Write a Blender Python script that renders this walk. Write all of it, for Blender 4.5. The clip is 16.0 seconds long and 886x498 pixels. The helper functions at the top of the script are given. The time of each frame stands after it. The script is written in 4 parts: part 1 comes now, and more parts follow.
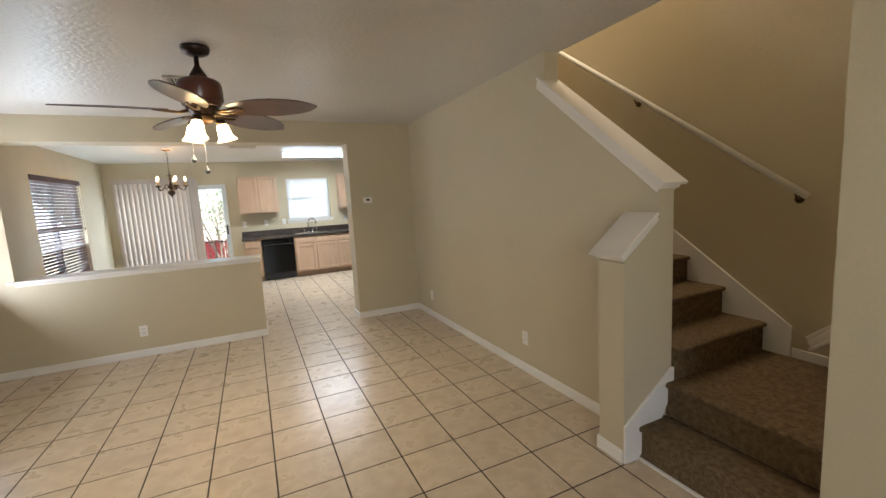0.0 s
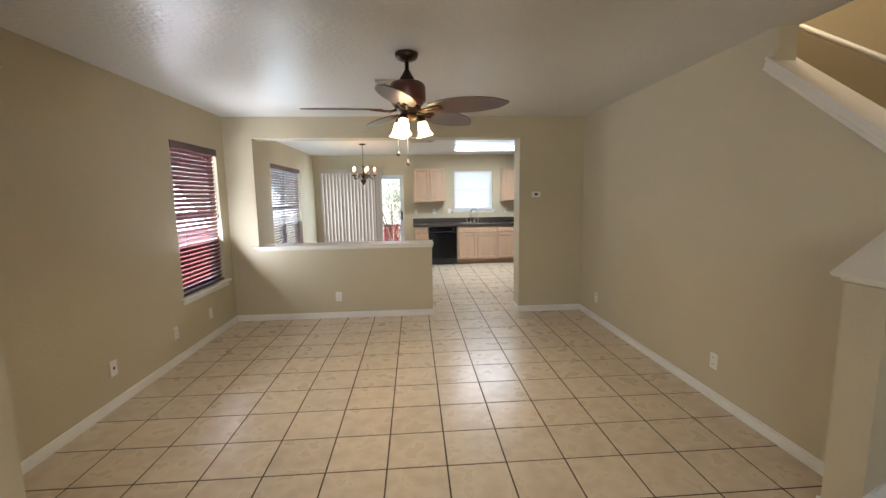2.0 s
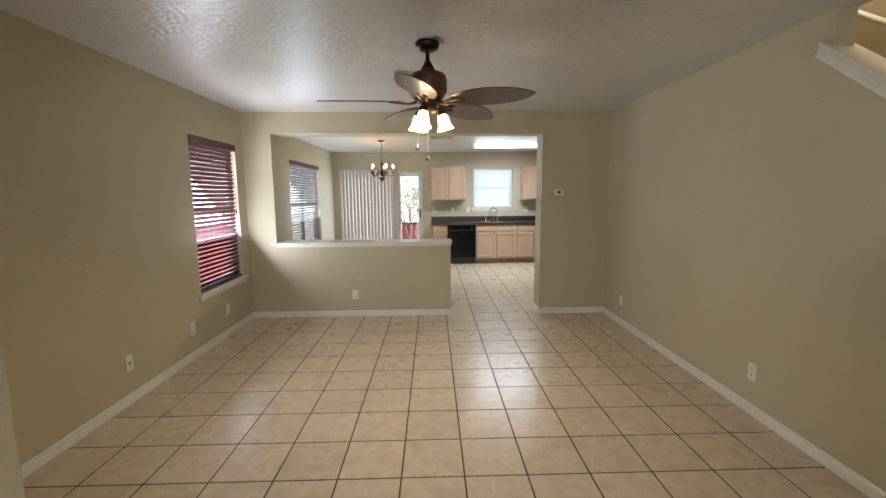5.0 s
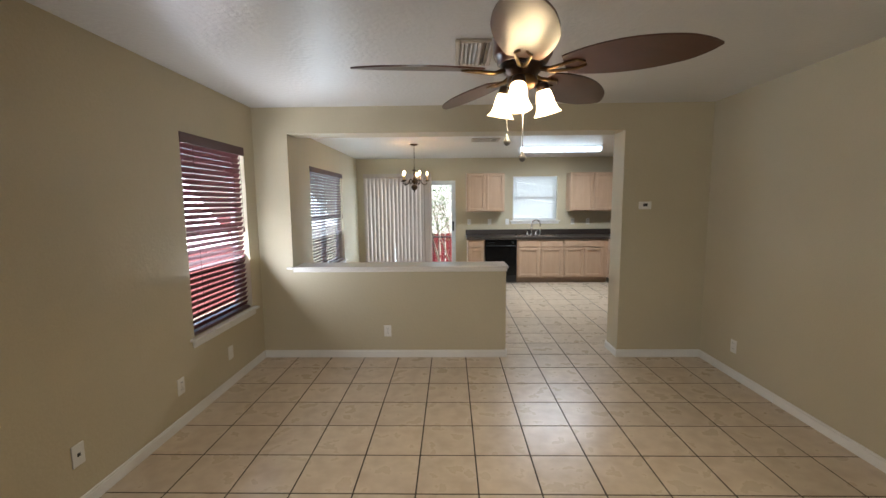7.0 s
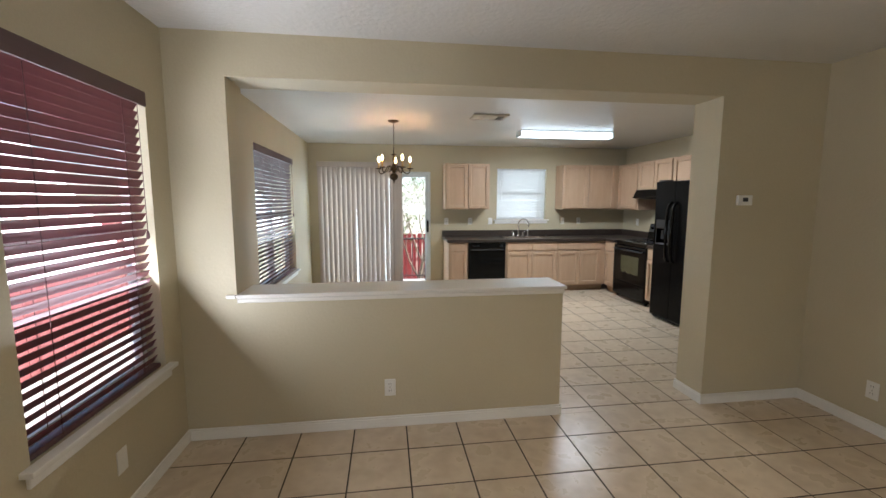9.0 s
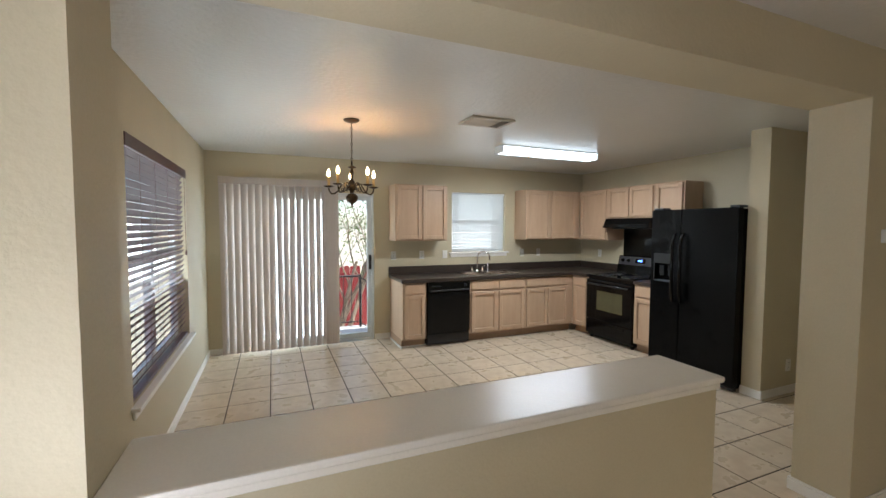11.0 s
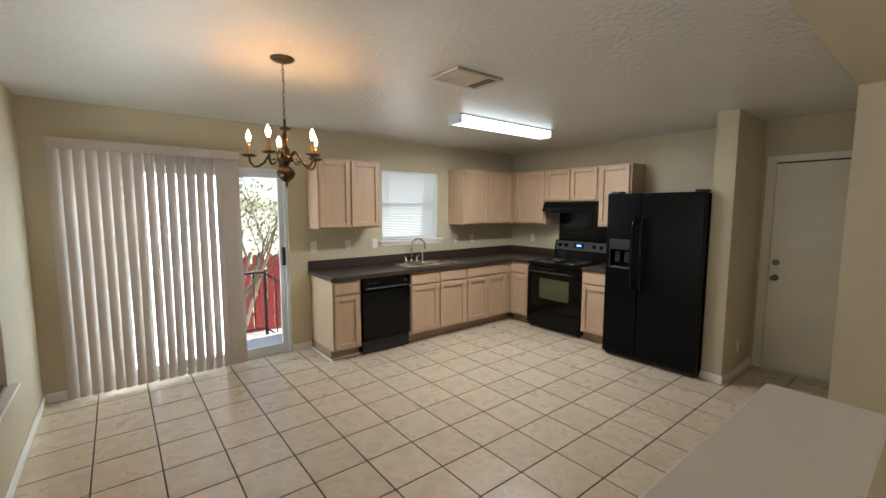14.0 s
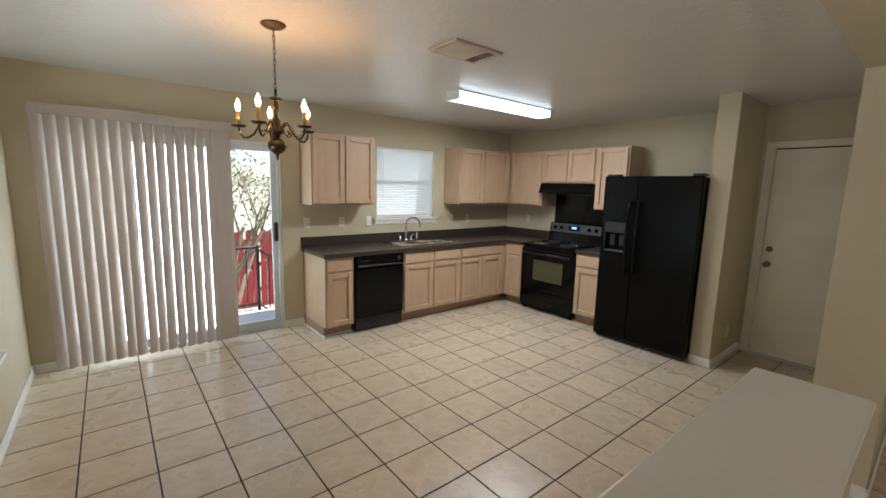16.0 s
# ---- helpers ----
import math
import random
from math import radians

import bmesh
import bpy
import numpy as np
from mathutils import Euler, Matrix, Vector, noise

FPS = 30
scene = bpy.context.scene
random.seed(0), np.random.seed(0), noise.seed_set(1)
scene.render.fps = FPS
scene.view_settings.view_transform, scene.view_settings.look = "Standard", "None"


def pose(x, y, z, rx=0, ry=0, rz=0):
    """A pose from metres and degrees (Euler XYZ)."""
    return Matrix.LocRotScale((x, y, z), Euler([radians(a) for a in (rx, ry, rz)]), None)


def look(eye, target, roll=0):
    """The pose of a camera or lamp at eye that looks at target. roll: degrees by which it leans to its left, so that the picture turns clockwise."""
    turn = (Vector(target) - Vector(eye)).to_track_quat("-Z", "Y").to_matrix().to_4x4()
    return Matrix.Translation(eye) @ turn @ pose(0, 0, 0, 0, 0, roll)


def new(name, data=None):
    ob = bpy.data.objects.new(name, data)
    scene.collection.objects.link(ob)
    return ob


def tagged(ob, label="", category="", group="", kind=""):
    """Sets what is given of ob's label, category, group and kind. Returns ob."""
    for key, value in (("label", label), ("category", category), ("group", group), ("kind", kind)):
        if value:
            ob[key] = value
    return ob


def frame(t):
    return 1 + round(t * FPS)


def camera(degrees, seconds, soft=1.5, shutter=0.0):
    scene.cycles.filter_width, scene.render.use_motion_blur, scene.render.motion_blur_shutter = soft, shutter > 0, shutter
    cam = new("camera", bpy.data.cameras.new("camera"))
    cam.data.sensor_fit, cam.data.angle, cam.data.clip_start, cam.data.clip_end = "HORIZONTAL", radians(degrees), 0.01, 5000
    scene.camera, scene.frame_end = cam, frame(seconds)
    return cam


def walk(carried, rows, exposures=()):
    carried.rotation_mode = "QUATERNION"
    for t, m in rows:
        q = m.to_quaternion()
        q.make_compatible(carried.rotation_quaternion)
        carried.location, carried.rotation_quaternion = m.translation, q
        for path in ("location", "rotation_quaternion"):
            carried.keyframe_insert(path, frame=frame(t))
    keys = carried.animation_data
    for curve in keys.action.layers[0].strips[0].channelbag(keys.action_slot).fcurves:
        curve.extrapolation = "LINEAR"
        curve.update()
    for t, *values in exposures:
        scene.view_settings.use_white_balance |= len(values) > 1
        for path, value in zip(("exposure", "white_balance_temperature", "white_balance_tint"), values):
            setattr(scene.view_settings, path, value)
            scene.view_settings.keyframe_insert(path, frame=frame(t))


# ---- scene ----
cam = camera(94.3, 16.0)
METRES, EYE, TILT, LEAN, TURN = 5.7, 1.45, 0.0, 0.0, -24.8
PATH = [
    (0, (0.123, 0.025, 1.507), (0.953, 1.826, 1.253), -3.2),
    (0.5, (0.118, 0.041, 1.515), (0.807, 1.902, 1.266), -2.8),
    (1, (0.052, 0.058, 1.529), (0.522, 1.986, 1.28), -2.0),
    (1.5, (-0.025, 0.063, 1.526), (0.249, 2.027, 1.27), -1.4),
    (2, (-0.049, 0.054, 1.519), (0.087, 2.033, 1.26), -0.9),
    (2.5, (-0.035, 0.062, 1.53), (0.034, 2.042, 1.258), -0.8),
    (3, (-0.024, 0.066, 1.512), (0.04, 2.046, 1.243), -0.6),
    (3.2, (-0.024, 0.074, 1.516), (0.054, 2.054, 1.244), -0.6),
    (5.5, (-0.06, 0.276, 1.502), (-0.04, 2.259, 1.246), -0.3),
    (6, (-0.08, 0.561, 1.533), (-0.158, 2.545, 1.297), -0.1),
    (6.5, (-0.207, 0.853, 1.526), (-0.322, 2.837, 1.302), 0.3),
    (7, (-0.377, 1.175, 1.556), (-0.416, 3.162, 1.331), -0.5),
    (7.5, (-0.508, 1.546, 1.532), (-0.571, 3.534, 1.317), -0.4),
    (8, (-0.694, 1.888, 1.506), (-0.734, 3.87, 1.237), 0.8),
    (8.5, (-0.91, 2.213, 1.527), (-0.73, 4.185, 1.247), -0.9),
    (8.7, (-0.958, 2.35, 1.5), (-0.729, 4.32, 1.237), -0.6),
    (10.8, (-1.507, 3.903, 1.574), (-0.86, 5.792, 1.448), 0.7),
    (11, (-1.554, 4.062, 1.553), (-0.789, 5.906, 1.446), 0.2),
    (11.5, (-1.665, 4.408, 1.565), (-0.644, 6.119, 1.397), -1.5),
    (12, (-1.625, 4.73, 1.588), (-0.525, 6.392, 1.421), -1.2),
    (12.5, (-1.627, 4.978, 1.572), (-0.321, 6.48, 1.375), -0.3),
    (13, (-1.667, 5.089, 1.582), (-0.201, 6.435, 1.375), 0.4),
    (13.5, (-1.704, 5.073, 1.596), (-0.303, 6.487, 1.404), 0.7),
    (14, (-1.73, 5.08, 1.594), (-0.492, 6.638, 1.395), 0.1),
    (14.5, (-1.757, 5.082, 1.594), (-0.678, 6.753, 1.385), -0.5),
    (15, (-1.752, 5.079, 1.589), (-0.697, 6.765, 1.383), -0.3),
    (15.5, (-1.716, 5.078, 1.585), (-0.555, 6.688, 1.34), 0.3),
    (16, (-1.702, 5.095, 1.578), (-0.453, 6.629, 1.285), 1.5),
]
walk(cam, [(t, look(eye, target, roll)) for t, eye, target, roll in PATH], [(0.0, 1.76, 6000, 9), (3.0, 1.66, 5900, 9), (5.5, 1.54, 5900, 9), (7.0, 1.34, 5900, 9), (8.5, 1.28, 5950, 9), (11.0, 1.20, 6100, 9), (13.0, 1.18, 6450, 9), (16.0, 1.13, 6250, 9)])


# ---- light ----
world = bpy.data.worlds.new("sky")
scene.world = world
world.use_nodes = True
wn = world.node_tree.nodes
sky = wn.new("ShaderNodeTexSky")
sky.sky_type, sky.sun_disc = "NISHITA", False
sky.sun_elevation, sky.sun_rotation = radians(62), radians(120)
wn["Background"].inputs["Strength"].default_value = 0.15
world.node_tree.links.new(sky.outputs[0], wn["Background"].inputs["Color"])
sun_data = bpy.data.lights.new("sun", "SUN")
sun_data.energy, sun_data.angle, sun_data.color = 5.0, radians(0.5), (1.0, 0.95, 0.87)
sun = new("sun", sun_data)
sun.matrix_world = look((7.0, -4.0, 15.2), (0.0, 0.0, 0.0))


def area_lamp(name, eye, target, width, height, power, color):
    d = bpy.data.lights.new(name, "AREA")
    d.shape, d.size, d.size_y, d.energy, d.color = "RECTANGLE", width, height, power, color
    ob = new(name, d)
    ob.matrix_world = look(eye, target)
    return ob


def point_lamp(name, at, power, color, radius):
    d = bpy.data.lights.new(name, "POINT")
    d.energy, d.color, d.shadow_soft_size = power, color, radius
    ob = new(name, d)
    ob.location = at
    return ob


SOUTH_LAMP = -2.45
WARM, COOL = (1.0, 0.80, 0.56), (0.86, 0.95, 1.0)
area_lamp("living_window_light", (-2.50, 4.54, 1.33), (0.0, 4.54, 3.1), 0.86, 1.44, 19, (0.92, 0.93, 1.0))
area_lamp("dining_window_light", (-2.50, 7.6, 1.32), (0.0, 7.6, 3.2), 1.62, 1.44, 18, (0.82, 0.93, 1.0))
area_lamp("kitchen_window_light", (1.33, 9.95, 1.62), (1.33, 5.0, 1.0), 0.85, 0.85, 3.5, COOL)
area_lamp("patio_door_light", (-1.42, 9.80, 1.03), (-1.42, 5.0, 1.03), 1.2, 1.9, 28, (0.80, 0.93, 1.0))
# added fill from behind the camera; no window is known on that side
area_lamp("south_fill_light", (0.1, SOUTH_LAMP, 1.45), (0.1, 4.0, 1.45), 1.5, 1.2, 12, (1.0, 0.96, 0.92))
area_lamp("stairwell_light", (2.65, 3.0, 4.7), (2.65, 2.4, 0.0), 0.7, 2.5, 16, (1.0, 0.79, 0.56))

# ---- materials ----


def material(name, color, rough=0.6, metal=0.0, second=None, scale=6.0, fine=120.0, bump=0.0, bump_scale=60.0,
             stretch=(1, 1, 1), glow=None, coat=0.0, island=0.0, detail=4.0, rough_var=0.0, spread=(0.35, 0.65), placed=False, through_light=0.0, specular=0.5):
    m = bpy.data.materials.new(name)
    m.use_nodes = True
    nt = m.node_tree
    n, link = nt.nodes, nt.links.new
    b = n["Principled BSDF"]
    b.inputs["Roughness"].default_value = rough
    b.inputs["Metallic"].default_value = metal
    b.inputs["Specular IOR Level"].default_value = specular
    b.inputs["Coat Weight"].default_value = coat
    b.inputs["Coat Roughness"].default_value = 0.15
    tc = n.new("ShaderNodeTexCoord")
    mp = n.new("ShaderNodeMapping")
    mp.inputs["Scale"].default_value = stretch
    link(tc.outputs["Object"], mp.inputs["Vector"])
    second = second or tuple(c * 0.86 for c in color)
    big = n.new("ShaderNodeTexNoise")
    big.inputs["Scale"].default_value, big.inputs["Detail"].default_value = scale, detail
    link(mp.outputs[0], big.inputs["Vector"])
    rng = n.new("ShaderNodeMapRange")
    rng.inputs["From Min"].default_value, rng.inputs["From Max"].default_value = spread
    link(big.outputs["Fac"], rng.inputs["Value"])
    mix = n.new("ShaderNodeMix")
    mix.data_type = "RGBA"
    mix.inputs["A"].default_value = (*color, 1)
    mix.inputs["B"].default_value = (*second, 1)
    link(rng.outputs[0], mix.inputs["Factor"])
    small = n.new("ShaderNodeTexNoise")
    small.inputs["Scale"].default_value, small.inputs["Detail"].default_value = fine, 3.0
    link(mp.outputs[0], small.inputs["Vector"])
    grain = n.new("ShaderNodeMapRange")
    grain.inputs["To Min"].default_value, grain.inputs["To Max"].default_value = 0.94, 1.06
    link(small.outputs["Fac"], grain.inputs["Value"])
    out = mix.outputs["Result"]
    mul = n.new("ShaderNodeVectorMath")
    mul.operation = "SCALE"
    link(out, mul.inputs[0])
    link(grain.outputs[0], mul.inputs["Scale"])
    out = mul.outputs[0]
    if placed:
        geo = n.new("ShaderNodeNewGeometry")
        link(geo.outputs["Position"], mp.inputs["Vector"])
    if island:
        info = n.new("ShaderNodeObjectInfo")
        r = n.new("ShaderNodeMapRange")
        r.inputs["To Min"].default_value, r.inputs["To Max"].default_value = 1 - island, 1 + island
        link(info.outputs["Random"], r.inputs["Value"])
        mul2 = n.new("ShaderNodeVectorMath")
        mul2.operation = "SCALE"
        link(out, mul2.inputs[0])
        link(r.outputs[0], mul2.inputs["Scale"])
        out = mul2.outputs[0]
    link(out, b.inputs["Base Color"])
    if rough_var:
        rr = n.new("ShaderNodeMapRange")
        rr.inputs["To Min"].default_value, rr.inputs["To Max"].default_value = rough - rough_var, rough + rough_var
        link(big.outputs["Fac"], rr.inputs["Value"])
        link(rr.outputs[0], b.inputs["Roughness"])
    if bump:
        bt = n.new("ShaderNodeTexNoise")
        bt.inputs["Scale"].default_value, bt.inputs["Detail"].default_value = bump_scale, 3.0
        link(tc.outputs["Object"], bt.inputs["Vector"])
        bp = n.new("ShaderNodeBump")
        bp.inputs["Strength"].default_value, bp.inputs["Distance"].default_value = bump, 0.01
        link(bt.outputs["Fac"], bp.inputs["Height"])
        link(bp.outputs[0], b.inputs["Normal"])
    if through_light:
        tr = n.new("ShaderNodeBsdfTranslucent")
        link(out, tr.inputs["Color"])
        ms = n.new("ShaderNodeMixShader")
        ms.inputs[0].default_value = through_light
        link(b.outputs[0], ms.inputs[1])
        link(tr.outputs[0], ms.inputs[2])
        link(ms.outputs[0], n["Material Output"].inputs["Surface"])
    if glow:
        b.inputs["Emission Color"].default_value = (*glow[0], 1)
        b.inputs["Emission Strength"].default_value = glow[1]
    return m


def glass_material(name, tint=(1, 1, 1), rough=0.0):
    m = bpy.data.materials.new(name)
    m.use_nodes = True
    b = m.node_tree.nodes["Principled BSDF"]
    b.inputs["Base Color"].default_value = (*tint, 1)
    b.inputs["Transmission Weight"].default_value = 1.0
    b.inputs["Roughness"].default_value = rough
    b.inputs["IOR"].default_value = 1.45
    return m


WALL = material("wall_paint", (0.522, 0.456, 0.310), 0.6, second=(0.496, 0.431, 0.290), scale=1.3, bump=0.16, bump_scale=55)
CEIL = material("ceiling_paint", (0.61, 0.585, 0.53), 0.30, second=(0.585, 0.56, 0.51), scale=1.5, bump=0.5, bump_scale=30)
TRIM = material("white_trim_paint", (0.80, 0.78, 0.73), 0.38, second=(0.75, 0.73, 0.68), scale=3, bump=0.05, bump_scale=30)
CAPM = material("painted_cap", (0.74, 0.70, 0.62), 0.30, second=(0.71, 0.67, 0.59), scale=3, bump=0.06, bump_scale=25)
GROUT = material("dark_grout", (0.070, 0.053, 0.038), 0.9, second=(0.042, 0.032, 0.024), scale=14)
TILE = material("ceramic_tile", (0.62, 0.52, 0.385), 0.29, second=(0.51, 0.408, 0.290), scale=7.5, fine=60, island=0.045,
                bump=0.05, bump_scale=22, rough_var=0.08, detail=6, placed=True)
CARPET = material("brown_carpet", (0.20, 0.137, 0.070), 1.0, second=(0.095, 0.058, 0.024), scale=45, fine=260, bump=1.0, bump_scale=150, detail=8, spread=(0.30, 0.70))


# ---- mesh tools ----
def root_of(ob):
    v = Vector((0, 0, 0))
    while ob is not None:
        v += ob.location
        ob = ob.parent
    return v


def thing(name, at, label, category, group="", kind=""):
    ob = new(name)
    ob.location = at
    return tagged(ob, label, category, group, kind)


def part(name, bm, mat, parent=None, label="", smooth=False, kind="", category=""):
    """Links a bmesh, in world places, as one mesh under its parent."""
    if parent is not None:
        bmesh.ops.translate(bm, verts=bm.verts, vec=-root_of(parent))
    me = bpy.data.meshes.new(name)
    bm.normal_update()
    bm.to_mesh(me)
    bm.free()
    me.materials.append(mat)
    if smooth:
        me.polygons.foreach_set("use_smooth", [True] * len(me.polygons))
    ob = new(name, me)
    if parent is not None:
        ob.parent = parent
    return tagged(ob, label, category, "", kind)


def box(bm, x0, x1, y0, y1, z0, z1, bevel=0.0, seg=1):
    r = bmesh.ops.create_cube(bm, size=1.0)
    vs = r["verts"]
    for v in vs:
        v.co = Vector(((x0 + x1) / 2 + v.co.x * (x1 - x0), (y0 + y1) / 2 + v.co.y * (y1 - y0), (z0 + z1) / 2 + v.co.z * (z1 - z0)))
    if bevel:
        es = list({e for v in vs for e in v.link_edges})
        bmesh.ops.bevel(bm, geom=es, offset=bevel, segments=seg, affect="EDGES", profile=0.6)
    return bm


def boxes(*many, bevel=0.0, seg=1):
    bm = bmesh.new()
    for b in many:
        box(bm, *b, bevel=bevel, seg=seg)
    return bm


def prism(bm, outline, axis, a, b, bevel=0.0):
    """An outline of (u, v) pushed along an axis from a to b; for x: (y, z), for y: (x, z), for z: (x, y)."""
    def at(u, v, w):
        return {"x": (w, u, v), "y": (u, w, v), "z": (u, v, w)}[axis]
    lo = [bm.verts.new(at(u, v, a)) for u, v in outline]
    hi = [bm.verts.new(at(u, v, b)) for u, v in outline]
    fs = [bm.faces.new(lo), bm.faces.new(hi[::-1])]
    k = len(outline)
    for i in range(k):
        fs.append(bm.faces.new((lo[i], hi[i], hi[(i + 1) % k], lo[(i + 1) % k])))
    bmesh.ops.recalc_face_normals(bm, faces=fs)
    if bevel:
        bmesh.ops.bevel(bm, geom=list({e for f in fs for e in f.edges}), offset=bevel, segments=2, affect="EDGES", profile=0.6)
    return bm


def lathe(bm, profile, at, steps=20, axis="z"):
    """A profile of (radius, height) turned round an axis through a place."""
    rings = []
    for r, h in profile:
        ring = []
        for k in range(steps):
            a = 2 * math.pi * k / steps
            u, v = r * math.cos(a), r * math.sin(a)
            p = {"z": (u, v, h), "x": (h, u, v), "y": (u, h, v)}[axis]
            ring.append(bm.verts.new(Vector(at) + Vector(p)))
        rings.append(ring)
    fs = []
    for lo, hi in zip(rings, rings[1:]):
        for k in range(steps):
            fs.append(bm.faces.new((lo[k], lo[(k + 1) % steps], hi[(k + 1) % steps], hi[k])))
    for ring in (rings[0], rings[-1]):
        fs.append(bm.faces.new(ring))
    bmesh.ops.recalc_face_normals(bm, faces=fs)
    return bm


def tube(bm, points, radius, steps=8):
    """A round bar along points; radius: one, or one a point."""
    pts = [Vector(p) for p in points]
    rad = [radius] * len(pts) if isinstance(radius, (int, float)) else radius
    rings, side = [], None
    for i, p in enumerate(pts):
        d = (pts[min(i + 1, len(pts) - 1)] - pts[max(i - 1, 0)]).normalized()
        if side is None:
            side = d.orthogonal().normalized()
        side = (side - d * side.dot(d)).normalized()
        up = d.cross(side)
        rings.append([bm.verts.new(p + rad[i] * (math.cos(a) * side + math.sin(a) * up)) for a in [2 * math.pi * k / steps for k in range(steps)]])
    fs = []
    for lo, hi in zip(rings, rings[1:]):
        for k in range(steps):
            fs.append(bm.faces.new((lo[k], lo[(k + 1) % steps], hi[(k + 1) % steps], hi[k])))
    for ring in (rings[0], rings[-1]):
        fs.append(bm.faces.new(ring))
    bmesh.ops.recalc_face_normals(bm, faces=fs)
    return bm


def wall_with(name, axis, a0, a1, t0, t1, z0, z1, holes, mat=WALL):
    """A wall along x or y from a0 to a1, its thickness t0 to t1, with holes (from, to, bottom, top) cut through."""
    bm = bmesh.new()
    us = sorted({a0, a1, *[h[0] for h in holes], *[h[1] for h in holes]})
    for u0, u1 in zip(us, us[1:]):
        mid = (u0 + u1) / 2
        spans = sorted((h[2], h[3]) for h in holes if h[0] < mid < h[1])
        low = z0
        for b, t in [*spans, (z1, z1)]:
            if b > low + 1e-4:
                if axis == "x":
                    box(bm, u0, u1, t0, t1, low, b)
                else:
                    box(bm, t0, t1, u0, u1, low, b)
            low = t
    bmesh.ops.remove_doubles(bm, verts=bm.verts, dist=1e-5)
    seen = {}
    for f in bm.faces:
        seen.setdefault(tuple(round(c, 4) for c in f.calc_center_median()), []).append(f)
    bmesh.ops.delete(bm, geom=[f for fs in seen.values() if len(fs) > 1 for f in fs], context="FACES_ONLY")
    bmesh.ops.dissolve_limit(bm, angle_limit=0.01, verts=bm.verts, edges=bm.edges)
    return part(name, bm, mat, kind="structure")


# ---- plan ----
LX, RX, KX = -2.28, 2.10, 3.28          # west wall, living room's east wall, kitchen's east wall
PY0, PY1, NY = 5.19, 5.46, 9.60         # partition's faces, north wall
H, HL = 2.44, 2.47                      # kitchen and living room ceilings
OX0, OX1, OZ = -1.948, 1.278, 2.222      # opening in the partition
PEND, PTOP = 0.165, 0.905               # low wall
W1 = (4.09, 4.99, 0.58, 2.07)
W2 = (6.77, 8.44, 0.56, 2.06)
KW = (0.885, 1.785, 1.18, 2.065)
SD = (-2.05, -0.278, 0.0, 1.995)
SX0, SX1 = 2.215, 3.10                  # stairs
SOUTH = -2.2

wall_with("wall_west", "y", SOUTH, NY + 0.15, LX - 0.15, LX, 0, HL, [W1, W2])
wall_with("wall_north", "x", LX, KX + 0.12, NY, NY + 0.15, 0, HL, [SD, KW])
wall_with("wall_partition", "x", LX, OX0, PY0, PY1, 0, HL, [])
wall_with("wall_partition_east", "x", OX1, KX, PY0, PY1, 0, HL, [])
wall_with("wall_header", "x", OX0, OX1, PY0, PY1, OZ, HL, [])
wall_with("wall_low", "x", OX0, PEND, PY0 + 0.0, PY1, 0, PTOP, [])
wall_with("wall_living_east", "y", 2.47, PY0, RX, SX0 - 0.002, 0, HL, [])
wall_with("wall_kitchen_east", "y", PY1, NY, KX, KX + 0.12, 0, HL, [(5.42 + 0.05, 6.24, 0, 2.05)])
wall_with("wall_stub", "x", 2.50, KX, 6.33, 6.497, 0, HL, [])
# the unseen south wall's opening is cut only for the added fill lamp
wall_with("wall_south", "x", LX, 1.98, SOUTH - 0.12, SOUTH, 0, HL, [(-0.7, 0.9, 0.8, 2.05)])
wall_with("wall_entry_west", "y", SOUTH, 1.44, -1.60, -1.40, 0, HL, [])
wall_with("wall_entry_return", "x", LX, -1.60, 1.30, 1.44, 0, HL, [])
wall_with("wall_entry_east", "y", SOUTH, 0.70, 1.87, 1.98, 0, HL, [])
wall_with("wall_stair_south", "x", 1.98, SX1, 0.58, 0.70, 0, 5.0, [])
wall_with("wall_stair_east", "y", 0.54, PY0, SX1, SX1 + 0.12, 0, 5.0, [])
wall_with("wall_stair_north", "x", SX0, SX1, PY0 - 0.1, PY0, HL, 5.0, [])
wall_with("wall_stair_upper", "y", 0.54, PY0, SX0 - 0.12, SX0, HL + 0.06, 5.0, [])

# raked half wall beside the stairs, and the short capped wall at their foot
bm = bmesh.new()
prism(bm, [(1.530, 0), (2.4698, 0), (2.4698, 2.245), (1.530, 1.503)], "x", RX, SX0 - 0.002)
part("wall_raked", bm, WALL, kind="structure")
bm = bmesh.new()
prism(bm, [(1.835, 0), (RX - 0.0005, 0), (RX - 0.0005, 1.32), (1.835, 1.11)], "y", 1.530, 1.70)
part("wall_stair_foot", bm, WALL, kind="structure")


def raked_cap(name, axis, u0, z0, u1, z1, a, b, over=0.0):
    bm = bmesh.new()
    ln = math.hypot(u1 - u0, z1 - z0)
    du, dz = (u1 - u0) / ln, (z1 - z0) / ln
    nu, nz = -dz, du
    def pts(h0, h1, s0=0.0, s1=0.0):
        return [(u0 + du * s0 + nu * h0, z0 + dz * s0 + nz * h0), (u1 + du * s1 + nu * h0, z1 + dz * s1 + nz * h0),
                (u1 + du * s1 + nu * h1, z1 + dz * s1 + nz * h1), (u0 + du * s0 + nu * h1, z0 + dz * s0 + nz * h1)]
    prism(bm, pts(0, 0.02, -0.025), axis, a, b, bevel=0.004)
    prism(bm, pts(-0.035, -0.0005, -0.01), axis, a + 0.016, b - 0.016, bevel=0.006)
    prism(bm, pts(-0.06, -0.0355, -0.003), axis, a + 0.024, b - 0.024, bevel=0.005)
    return part(name, bm, CAPM, kind="structure")


